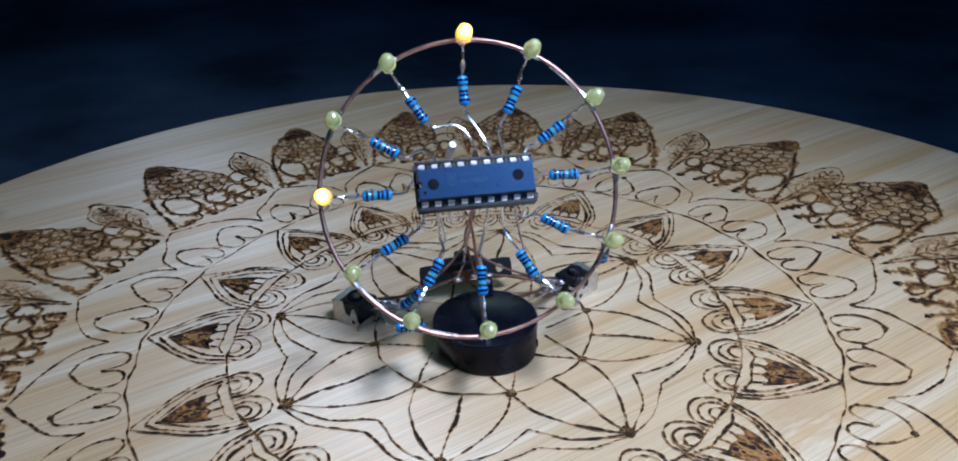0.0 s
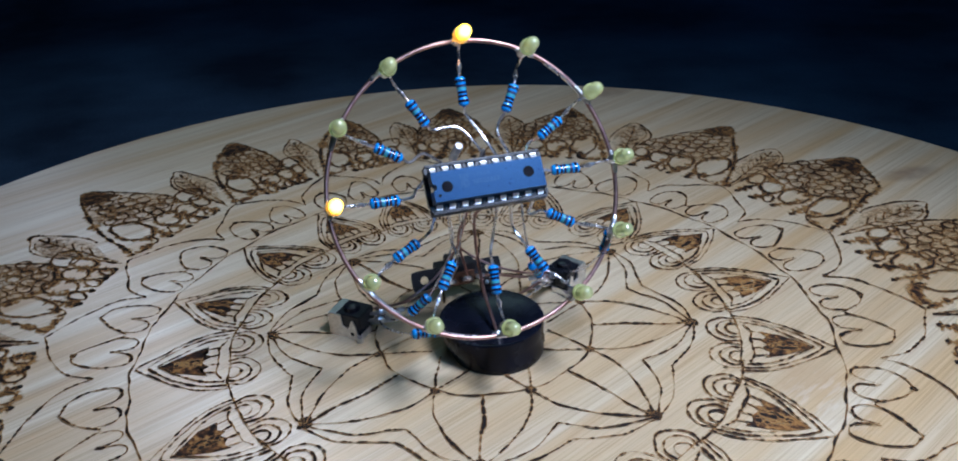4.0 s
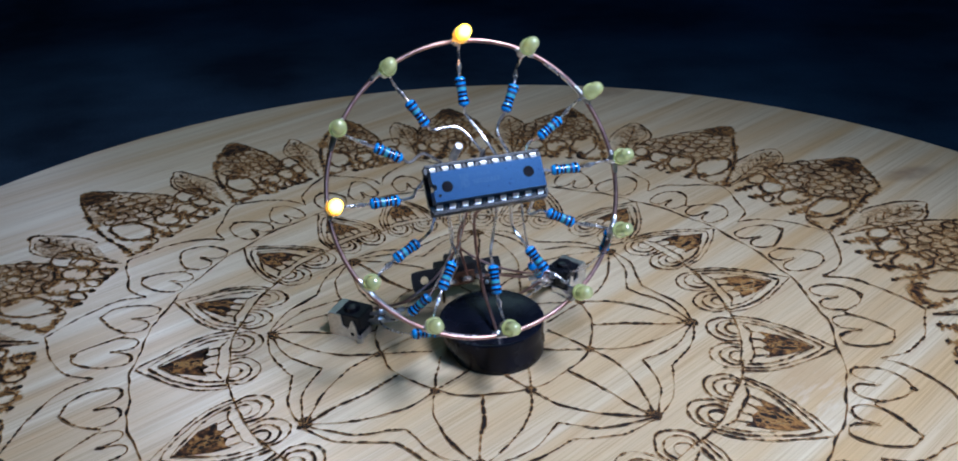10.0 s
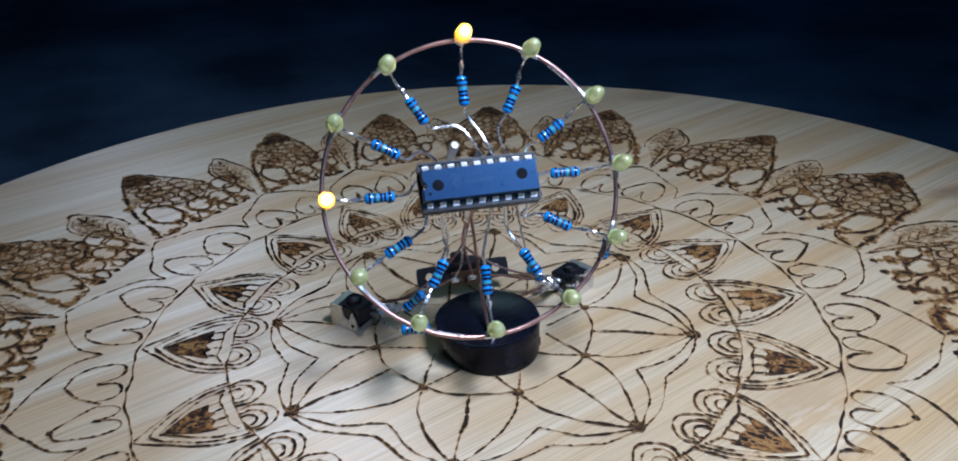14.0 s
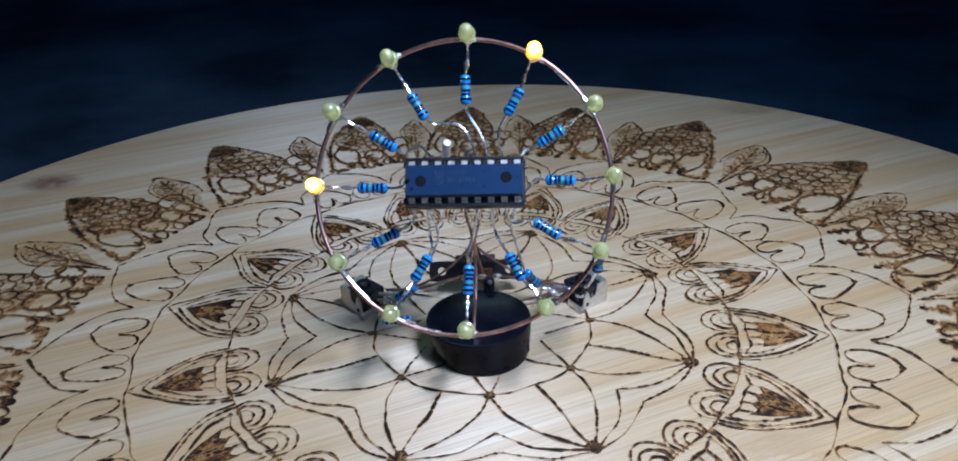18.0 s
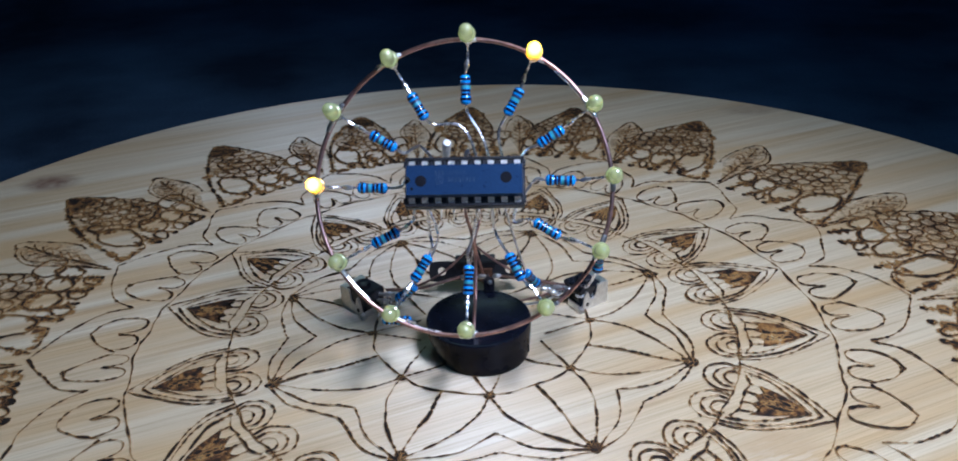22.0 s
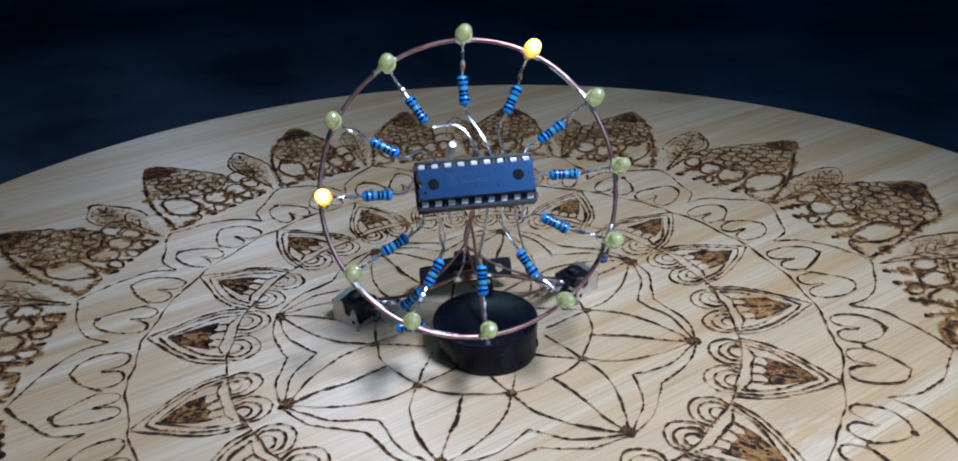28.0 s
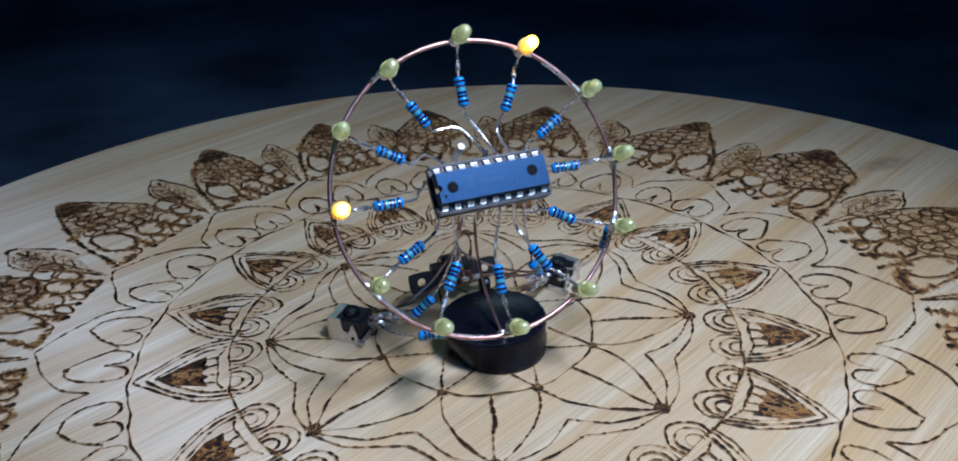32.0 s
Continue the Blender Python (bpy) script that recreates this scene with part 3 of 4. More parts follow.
    tip.fill([p(13.3, k0 + 2.3), p(13.8, k0 + 1.8), p(14.25, k0 + 0.9), p(14.36, k0 - 0.2), p(14.0, 0.8 * k0 - 1.3), p(13.4, 0.45 * k0 - 2.2), p(13.35, 0.7 * k0 - 0.6), p(13.25, 0.9 * k0 + 0.8)], 0.06, 0.75, 0.45)
    tip.part("burnt_leaf_tip", BURN, "scorched leaf tip")


def small_leaf(t, h, m):
    """A narrow veined leaf with a squared end that shows between two broad ones."""
    a = h / 11.0
    p = lambda r, x: polar(r, t + (x - 0.7) * a * m)
    d = Drawing(Z_LINE)
    j = [random.uniform(-0.25, 0.25) for _ in range(4)]
    d.stroke([p(9.75, -0.6), p(10.6, -1.0), p(11.3, -1.6), p(12.0, -2.1 + j[0]), p(12.5, -1.7), p(12.85, -0.7), p(13.1, 0.4)], 0.07)
    d.stroke([p(13.1, 0.4), p(13.28 + 0.3 * j[1], 1.3), p(13.15, 2.2)], 0.08)
    d.stroke([p(13.15, 2.2), p(12.7, 2.9 + j[2]), p(12.1, 3.5), p(11.5, 3.7), p(11.2, 3.2)], 0.06)
    d.stroke([p(9.9, -0.3), p(11.2, 0.3), p(12.2, 0.8), p(13.0, 1.3)], 0.06)
    d.stroke([p(10.4, -0.7), p(11.4, -1.1), p(12.2, -1.4), p(12.7, -0.6), p(12.9, 0.4)], 0.045, heat=0.8)
    for k in range(6):
        r = 10.8 + 0.34 * k
        mid = 0.1 + (r - 10.8) * 0.52
        for s in (1, -1):
            q = random.uniform(0.8, 1.15)
            d.stroke([p(r, mid), p(r + 0.16, mid + 0.6 * s * q), p(r + 0.34 * q, mid + 1.3 * s * q)], 0.05, 0.03, 3, heat=random.uniform(0.7, 1.0))
    d.part("burnt_small_leaf", BURN)
    f = Drawing(Z_TINT)
    f.fill([p(9.9, -0.5), p(11.2, -1.4), p(12.0, -1.9), p(12.7, -1.2), p(13.1, 0.6), p(13.1, 2.1), p(12.2, 3.3), p(11.3, 3.1), p(10.6, 1.2)], 0.0, 0.14, 0.08)
    f.part("burnt_leaf_shading", BURN, "faintly toasted leaf")


def drawing():
    random.seed(11)
    circles()
    for i, t in enumerate(STAR):
        left = (t - STAR[i - 1]) % 360
        right = (STAR[(i + 1) % 8] - t) % 360
        star_point(t, left, right, REACH[i])
        star_notch(t, right, REACH[i], REACH[(i + 1) % 8])
    count = len(VALLEY)
    for i, t in enumerate(VALLEY):
        before = BOW[i - 1] - (360 if i == 0 else 0)
        after = BOW[i]
        nxt = VALLEY[i + 1] if i < count - 1 else VALLEY[0] + 360
        wedge(WEDGE[i], (after - before) / 2)
        scallop(after, after - t, nxt - after)
        side = -1 if 83 < (t % 360) < 265 else 1
        leaf(t, (after - before) / 2, LEAN[i], side)
        small_leaf(after, (nxt - t) / 2, side)


drawing()

# ---------------------------------------------------------------- the clock
clock = new("wire_clock")
tagged(clock, "freeform wire clock with twelve yellow lights round a chip", "clock")

# the ring's own space: u to the right, w up the ring, n out of its face
RING_C = Vector((-0.345, -0.744, 3.785))
RING_N = Vector((-0.0488, -0.8731, 0.4851)).normalized()
RING_U = Vector((0, 0, 1)).cross(-RING_N).normalized() * -1
if RING_U.x < 0:
    RING_U = -RING_U
RING_W = RING_N.cross(RING_U)
RING = Matrix((RING_U, RING_W, RING_N)).transposed().to_4x4()
RING.translation = RING_C
RING_R = 2.958


def on_ring(hour, r, n=0.0):
    a = radians(30 * hour)
    return RING @ Vector((r * math.sin(a), r * math.cos(a), n))


def copper_ring():
    pts = [RING @ Vector(((RING_R + 0.02 * math.sin(3 * a + 1)) * math.sin(a), (RING_R + 0.02 * math.sin(2 * a)) * math.cos(a), 0.03 * math.sin(2 * a + 0.5)))
           for a in (2 * math.pi * k / 96 for k in range(96))]
    part("ring", tube(pts, 0.046, 10, False, True), COPPER, clock, "bent bare copper wire ring", True)


copper_ring()


def base_drum():
    """A moulded cup: flat top with a raised lip, straight rim, and a narrower foot set off to one side."""
    centre, foot = Vector((-0.155, -0.835)), Vector((0.07, -0.135))
    bm = bmesh.new()
    seg = 64
    rings = []
    levels = ((0.0, 0.732, 0), (0.30, 0.732, 0), (0.34, 0.738, 0), (1.005, 0.738, 0), (1.03, 0.752, 0), (1.085, 0.757, 0), (1.115, 0.745, 0), (1.13, 0.705, 0), (1.115, 0.46, 0),
              (1.10, 0.36, 0.12), (1.065, 0.26, 0.5), (1.03, 0.16, 0.8), (1.0, 0.05, 1), (0.985, 0.0, 1), (0.0, 0.0, 1))
    for r, z, s in levels:
        c = centre + foot * s
        if r == 0.0:
            rings.append([bm.verts.new((c.x, c.y, z))])
        else:
            rings.append([bm.verts.new((c.x + r * math.cos(2 * math.pi * k / seg), c.y + r * math.sin(2 * math.pi * k / seg), z)) for k in range(seg)])
    for a, b in zip(rings, rings[1:]):
        for k in range(seg):
            f = list(dict.fromkeys([a[k % len(a)], a[(k + 1) % len(a)], b[(k + 1) % len(b)], b[k % len(b)]]))
            bm.faces.new(f)
    ob = part("base", bm, DRUM, clock, "round glossy black plastic base", True)
    # no slot is cut: a dark strip gives its shade where the wire enters
    part("base_slot", box(0.34, 0.10, 0.03, at(-0.27, -1.50, 0.742), 0.008), CHIP_DISC, ob, "small dark strip for the shaded slot where the wire enters")
    part("solder_point", lathe([(0, 0.06), (0.05, 0.05), (0.08, 0.02), (0.09, 0.0), (0, 0.0)], 12, at(-0.24, -1.47, 0.755)), SOLDER, ob, "shiny solder point", True)
    part("terminal_post", box(0.24, 0.16, 0.34, at(0.10, 0.24, 0.89, -8, 0, 0), 0.03), BLACK, ob, "black terminal post")
    part("solder_point", lathe([(0, 0.05), (0.03, 0.045), (0.05, 0.02), (0.055, 0.0), (0, 0.0)], 12, at(0.12, 0.17, 1.00, 60, 0, 0)), SOLDER, ob, "shiny solder point", True)
    part("base_foot", box(0.16, 0.12, 0.26, at(0.83, -1.22, 0.19, 0, 0, -25), 0.04), BLACK, ob)


base_drum()


# lights
# hour by hour: degrees off, radius, height over the ring
LED_SHIFT = [-1.2, -1.0, -2.9, -3.9, -3.8, -1.0, -0.5, -1.2, 0.5, 0.2, 0.4, 2.1]
LED_REACH = [2.96, 3.01, 2.94, 2.96, 2.86, 2.8, 2.85, 2.84, 2.87, 2.96, 2.89, 2.98]
LED_OUT = [0.12, 0.13, 0.25, 0.25, 0.28, 0.28, 0.28, 0.28, 0.22, 0.12, 0.12, 0.13]


def leds():
    r = 0.134
    prof = [(0, 0.20), (0.158, 0.20), (0.170, 0.213), (0.170, 0.265), (0.158, 0.278), (r, 0.290), (r, 0.56)]
    prof += [(r * math.cos(k * math.pi / 14), 0.56 + r * math.sin(k * math.pi / 14)) for k in range(1, 7)] + [(0, 0.56 + r)]
    lens = part("led", lathe(prof, 20), LENS, clock, "pale yellow-green round light", True)
    core = lathe([(0, 0.0), (0.06, 0.0), (0.085, 0.02), (0.085, 0.11), (0.065, 0.15), (0.03, 0.166), (0, 0.17)], 14)
    lead = tube([(0.0, -0.06, 0.22), (0.0, -0.10, 0.02), (0.0, -0.22, -0.15), (0.0, -0.42, -0.22)], 0.026)
    joint = lathe([(0, -0.34), (0.06, -0.32), (0.10, -0.26), (0.105, -0.10), (0.085, 0.0), (0.06, 0.08), (0.05, 0.19), (0, 0.2)], 14)
    parts = [("glow", core, GLOW, "glowing yellow die"), ("lead", lead, TIN, "tinned lead"), ("solder_joint", joint, SOLDER, "shiny solder blob")]
    meshes = [part(name, bm, mat, lens, label, True) for name, bm, mat, label in parts]
    made, cores = {}, {}
    for hour in range(1, 13):
        a = radians(30 * hour + LED_SHIFT[hour - 1])
        m = RING @ Matrix.Translation((LED_REACH[hour - 1] * math.sin(a), LED_REACH[hour - 1] * math.cos(a), LED_OUT[hour - 1])) @ Matrix.Rotation(-a, 4, "Z")
        LED_POSE[hour] = m
        if hour == 1:
            lens.matrix_basis = cm(m)
            made[hour] = lens
            cores[hour] = meshes[0]
        else:
            ob = again(lens, clock, m)
            made[hour] = ob
            for o in meshes:
                c = again(o, ob, Matrix())
                if o is meshes[0]:
                    cores[hour] = c
    return made, cores


LED_POSE = {}
LEDS, CORES = leds()


def solder_patches():
    random.seed(21)
    for hour in range(1, 13):
        a0 = radians(30 * hour + LED_SHIFT[hour - 1])
        lo, hi = random.uniform(0.05, 0.13), random.uniform(0.04, 0.11)
        pts = [RING @ Vector((RING_R * math.sin(a0 + b), RING_R * math.cos(a0 + b), 0.02)) for b in (-lo, -lo * 0.6, -lo * 0.2, hi * 0.2, hi * 0.6, hi)]
        part("solder_patch", tube(pts, lambda q: 0.042 + 0.024 * math.sin(math.pi * q) + 0.005 * math.sin(17 * q)), SOLDER, clock, "dull solder run along the ring", True)


solder_patches()
for lo, hi in ((1.28, 1.82), (7.35, 7.9), (6.3, 6.75)):
    run = [RING @ Vector((RING_R * math.sin(radians(30 * (lo + (hi - lo) * k / 8))), RING_R * math.cos(radians(30 * (lo + (hi - lo) * k / 8))), 0.008)) for k in range(9)]
    part("tinned_run", tube(run, lambda q: 0.047 + 0.013 * math.sin(math.pi * q) ** 0.5 + 0.0015 * math.sin(9 * q)), SOLDER, clock, "shiny tinned run along the ring", True)


# resistors
RES_IN = [1.68, 1.7, 1.63, 1.56, 1.59, 1.56, 1.54, 1.58, 1.55, 1.58, 1.58, 1.66]
RES_TURN = [1.2, 0.8, -4.5, -3.4, -2.8, -3.0, -2.4, -3.2, 0.0, -0.0, 0.9, 1.8]
RES_TIP = [0.5, 0.2, -2.5, -2.0, -1.6, -1.5, -1.0, -1.3, 0.3, 0.2, 0.6, 1.0]


def resistor_master():
    body = lathe([(0, 0.0), (0.05, 0.0), (0.09, 0.02), (0.112, 0.06), (0.112, 0.13), (0.098, 0.17), (0.095, 0.20), (0.095, 0.40), (0.098, 0.43), (0.112, 0.47), (0.112, 0.54), (0.09, 0.58), (0.05, 0.60), (0, 0.60)], 16)
    ob = part("resistor", body, BLUE, clock, "blue metal-film resistor with dark bands", True)
    for z, mat, r in ((0.105, BAND_BLACK, 0.114), (0.20, BAND_BLACK, 0.0975), (0.275, BAND_BLACK, 0.0975), (0.348, BAND_TEAL, 0.0975), (0.405, BAND_NAVY, 0.0985), (0.505, BAND_BLACK, 0.114)):
        part("band", lathe([(r - 0.01, z - 0.030), (r, z - 0.027), (r, z + 0.027), (r - 0.01, z + 0.030)], 16), mat, ob, "", True)
    return ob


RES = resistor_master()
RES_BANDS = list(RES.children)


def stick(a, b, length=0.60):
    """A pose whose z runs from a towards b, centred on the two."""
    d = (b - a).normalized()
    q = d.to_track_quat("Z", "Y").to_matrix().to_4x4()
    return Matrix.Translation((a + b) / 2 - d * length / 2) @ q


def put_resistor(m, first=False):
    if first:
        RES.matrix_basis = cm(m)
        return RES
    ob = again(RES, clock, m)
    for b in RES_BANDS:
        again(b, ob, Matrix())
    return ob


ENDS = {}
for hour in range(1, 13):
    t = hour + RES_TURN[hour - 1] / 30
    inner = on_ring(t, RES_IN[hour - 1], -0.10)
    outer = on_ring(hour + RES_TIP[hour - 1] / 30, RES_IN[hour - 1] + 0.60, -0.06)
    ob = put_resistor(stick(inner, outer), hour == 1)
    ENDS[hour] = inner
    tip = LED_POSE[hour] @ Vector((0, -0.38, -0.21))
    part("resistor_lead", tube([outer + (inner - outer) * 0.02, outer.lerp(tip, 0.5), tip], lambda s: 0.028 + 0.03 * math.exp(-((s - 0.6) / 0.22) ** 2)), TIN, clock, "tinned lead with solder", True)
# four more resistors: between chip, ring and push buttons
LOOSE = {"left_low": ((-2.11, -1.62, 1.30), (-1.53, -1.60, 1.20)), "left_high": ((-1.88, -0.62, 1.13), (-1.47, -0.74, 1.53)),
         "right_high": ((0.87, -0.64, 1.70), (1.15, -0.43, 1.26)), "right_low": ((2.37, -1.28, 2.52), (2.31, -1.12, 1.94))}
for a, b in LOOSE.values():
    put_resistor(stick(Vector(a), Vector(b)))

# chip and socket
CHIP_N = Vector((-0.035, -0.806, 0.590)).normalized()
CHIP_U = Vector((1.0, -0.050, 0.004)).normalized()
CHIP_W = CHIP_N.cross(CHIP_U).normalized()
CHIP_U = CHIP_W.cross(CHIP_N)
CM = Matrix((CHIP_U, CHIP_W, CHIP_N)).transposed().to_4x4()
CM.translation = Vector((-0.315, -1.170, 4.070))


def pin_at(k, top, z=-0.38):
    return CM @ Vector((-1.016 + 0.254 * k, 0.38 if top else -0.38, z))


def chip():
    # moulded body with a notch at one end
    bm = bmesh.new()
    loops = []
    for z, dx, dy in ((0.03, 1.10, 0.285), (0.17, 1.135, 0.315), (0.33, 1.105, 0.288)):
        pts = [(-dx, -dy), (dx, -dy), (dx, dy), (-dx, dy)]
        pts += [(-dx, 0.07)] + [(-dx + 0.075 * math.sin(k * math.pi / 6), 0.07 * math.cos(k * math.pi / 6)) for k in range(1, 6)] + [(-dx, -0.07)]
        loops.append([bm.verts.new((x, y, z)) for x, y in pts])
    for a, b in zip(loops, loops[1:]):
        for k in range(len(a)):
            bm.faces.new((a[k], a[(k + 1) % len(a)], b[(k + 1) % len(a)], b[k]))
    bm.faces.new(loops[0][::-1])
    bm.faces.new(loops[-1])
    bmesh.ops.transform(bm, matrix=CM, verts=bm.verts)
    body = part("chip", bm, CHIP, clock, "dark grey eighteen-pin chip with a bluish reflection in its colour")
    for x in (-0.83, 0.80):
        part("mould_mark", lathe([(0, 0.3325), (0.108, 0.3325), (0.11, 0.332), (0.11, 0.328)], 24, CM @ at(x, -0.02 if x < 0 else 0.03, 0)), CHIP_DISC, body, "round dark mould mark", True)
    part("index_dot", lathe([(0, 0.333), (0.03, 0.333), (0.034, 0.328)], 16, CM @ at(-1.0, -0.17, 0)), CHIP_DISC, body)
    for y, x0, n, w in ((0.135, -0.54, 3, 0.040), (0.0, -0.29, 8, 0.040)):
        bars = None
        for k in range(n):
            bars = box(w, 0.085, 0.003, CM @ at(x0 + 0.068 * k, y, 0.3325), bm=bars)
        part("printed_line", bars, PRINT, body, "faint grey printed bars")
    text = bpy.data.curves.new("printed_code", "FONT")
    text.body, text.size = "16F84A", 0.125 * U
    text.space_character = 1.03
    flat = new("printed_code", text)
    mark = bpy.data.meshes.new_from_object(flat)
    bpy.data.objects.remove(flat)
    mark.materials.clear()
    mark.materials.append(PRINT)
    code = new("printed_code", mark)
    code.parent = body
    code.matrix_basis = cm(CM @ at(-0.355, 0.092, 0.334))
    tagged(code, "faint grey printed part code")
    logo = lathe([(0, 0.334), (0.085, 0.334), (0.085, 0.331)], 20, CM @ at(-0.47, 0.0, 0))
    part("printed_mark", logo, PRINT, body, "faint round printed mark")
    slash = None
    for k in (-1, 0, 1):
        slash = box(0.022, 0.13, 0.003, CM @ at(-0.47 + 0.045 * k, -0.01, 0.3355, 0, 0, -24), bm=slash)
    part("mark_stripe", slash, CHIP, body)
    pin = bmesh.new()
    box(0.125, 0.066, 0.028, at(0, 0.348, 0.165, -26, 0, 0), 0.008, pin)
    box(0.125, 0.028, 0.19, at(0, 0.396, 0.055), 0.008, pin)
    first = part("pin", pin, PIN, body, "bright metal pin")
    first.matrix_basis = cm(CM @ at(-1.016, 0, 0))
    for k in range(18):
        if k:
            side = k // 9
            again(first, body, CM @ at(-1.016 + 0.254 * (k % 9), 0, 0, 0, 0, 180 * side))
    # socket
    sb = None
    for s in (1, -1):
        sb = box(2.30, 0.055, 0.34, CM @ at(0, s * 0.455, -0.02), 0.012, sb)
        sb = box(2.30, 0.16, 0.16, CM @ at(0, s * 0.36, -0.09), 0.012, sb)
        for k in range(10):
            sb = box(0.07, 0.115, 0.16, CM @ at(-1.143 + 0.254 * k, s * 0.36, 0.05), 0.008, sb)
    for x in (-1.12, 0.0, 1.12):
        sb = box(0.10, 0.62, 0.12, CM @ at(x, 0, -0.11), 0.01, sb)
    sock = part("socket", sb, SOCKET, clock, "black plastic chip socket")
    sp = part("socket_pin", lathe([(0, -0.50), (0.022, -0.48), (0.026, -0.3), (0.05, -0.28), (0.05, -0.16), (0, -0.16)], 8), DARK_PIN, sock, "thin dark socket pin", True)
    sp.matrix_basis = cm(CM @ at(-1.016, 0.38, 0))
    for k in (2, 3, 5):
        part("pin_tail", tube([pin_at(k, False, -0.3), pin_at(k, False, -0.42), pin_at(k, False, -0.46) + Vector((0, -0.02, -0.12)), pin_at(k, False, -0.47) + Vector((0, -0.03, -0.30))], lambda q: 0.03 - 0.012 * q), TIN, sock, "bent pin tail", True)
    for k in range(1, 18):
        again(sp, sock, CM @ at(-1.016 + 0.254 * (k % 9), 0.38 if k < 9 else -0.38, 0))


chip()


def wire(name, pts, r=0.031, mat=None, label="tinned wire"):
    return part(name, tube(pts, r), mat or TIN, clock, label, True)


def hop(hour, k, top, bends):
    """A lead from a resistor's inner end to a socket pin."""
    pts = [ENDS[hour]] + [RING @ Vector(b) for b in bends] + [pin_at(k, top, -0.30), pin_at(k, top, -0.46)]
    wire("resistor_wire", pts)


hop(10, 2, True, [(-1.213, 0.717, -0.220), (-0.975, 0.841, -0.200), (-0.822, 0.794, -0.137)])
hop(11, 5, True, [(-0.613, 1.295, -0.272), (-0.152, 1.295, -0.272), (0.125, 0.993, -0.221)])
hop(12, 6, True, [(0.085, 1.502, -0.219), (0.289, 1.165, -0.241), (0.433, 0.843, -0.168)])
hop(1, 7, True, [(0.740, 1.244, -0.272), (0.700, 0.991, -0.241)])
hop(2, 8, True, [(1.236, 0.720, -0.167)])
hop(3, 8, False, [(1.445, 0.149, -0.110), (1.290, -0.027, -0.128), (1.187, -0.183, -0.158)])
hop(4, 8, False, [(1.221, -0.651, -0.010), (0.983, -0.673, -0.042)])
hop(5, 6, False, [(0.725, -1.128, -0.031), (0.600, -0.849, -0.038)])
hop(6, 5, False, [(0.061, -1.314, -0.026), (0.165, -1.004, -0.034)])
hop(7, 1, False, [(-0.643, -1.189, 0.003), (-0.684, -0.952, -0.035)])
hop(8, 0, False, [(-1.087, -0.713, -0.008), (-1.014, -0.611, -0.043)])
hop(9, 0, True, [(-1.290, 0.025, -0.107), (-1.186, 0.146, -0.162)])

# supply and button wires
wire("stem_wire", [pin_at(4, False), (-0.335, -0.50, 3.05), (-0.23, -0.16, 2.40), (-0.175, -0.12, 1.82), (-0.20, -0.55, 1.22), (-0.25, -1.20, 0.90), (-0.27, -1.495, 0.735)], 0.036, COPPER, "thick copper stem")
wire("supply_wire", [pin_at(4, True, -0.4), (-0.096, 0.451, 3.042), (-0.100, 1.026, 2.199), (-0.212, 1.071, 1.530), (-0.296, 1.035, 1.050), (-0.450, 1.172, 0.589)], 0.028, TIN)
wire("supply_wire", [pin_at(5, True, -0.4), (-0.015, 0.450, 3.042), (-0.048, 1.056, 2.199), (-0.181, 1.112, 1.530), (-0.090, 1.089, 0.990), (-0.008, 1.118, 0.621)], 0.03, COPPER, "copper wire")
wire("button_wire", [(-0.038, 1.080, 2.146), (-0.191, 1.109, 1.614), (-0.449, 1.068, 1.254), (-0.970, 0.883, 0.870), (-1.647, 0.758, 0.589), (-2.263, 0.968, 0.386)], 0.028, COPPER, "copper wire")
wire("button_wire", [(-0.130, 1.062, 2.146), (-0.232, 1.068, 1.614), (-0.008, 1.071, 1.290), (0.524, 0.861, 0.966), (1.247, 0.749, 0.664), (2.072, 0.918, 0.375)], 0.028, COPPER, "copper wire")
wire("ground_wire", [(0.567, -0.005, 0.589), (1.036, 0.231, 0.493), (1.555, 0.547, 0.450), (2.072, 0.885, 0.386)], 0.03, COPPER, "copper wire")
wire("ground_wire", [(0.515, 0.022, 0.536), (1.035, 0.151, 0.407), (1.554, 0.469, 0.354), (2.072, 0.826, 0.321)], 0.028, TIN)
wire("button_wire", [pin_at(7, False), (0.625, -0.85, 2.70), LOOSE["right_high"][0]], 0.026, TIN)
wire("button_wire", [LOOSE["right_high"][1], (1.50, 0.10, 0.72), (2.10, 0.86, 0.33)], 0.026, TIN)
wire("button_wire", [pin_at(1, False), (-0.92, -0.80, 2.75), (-1.16, -0.80, 2.10), LOOSE["left_high"][1]], 0.026, TIN)
wire("button_wire", [LOOSE["left_high"][0], (-2.10, -0.05, 0.68), (-2.30, 0.90, 0.33)], 0.026, TIN)
wire("bus_wire", [(-2.310, 1.112, 0.343), (-1.541, 0.872, 0.482), (-0.917, 1.069, 0.536), (-0.500, 1.273, 0.536)], 0.032, COPPER, "copper wire")
wire("bus_wire", [(2.072, 1.082, 0.321), (1.350, 0.893, 0.450), (0.734, 1.090, 0.536), (0.221, 1.291, 0.536)], 0.032, COPPER, "copper wire")
wire("resistor_wire", [on_ring(4, 2.95, -0.05), (2.39, -1.29, 2.68), LOOSE["right_low"][0]], 0.026)
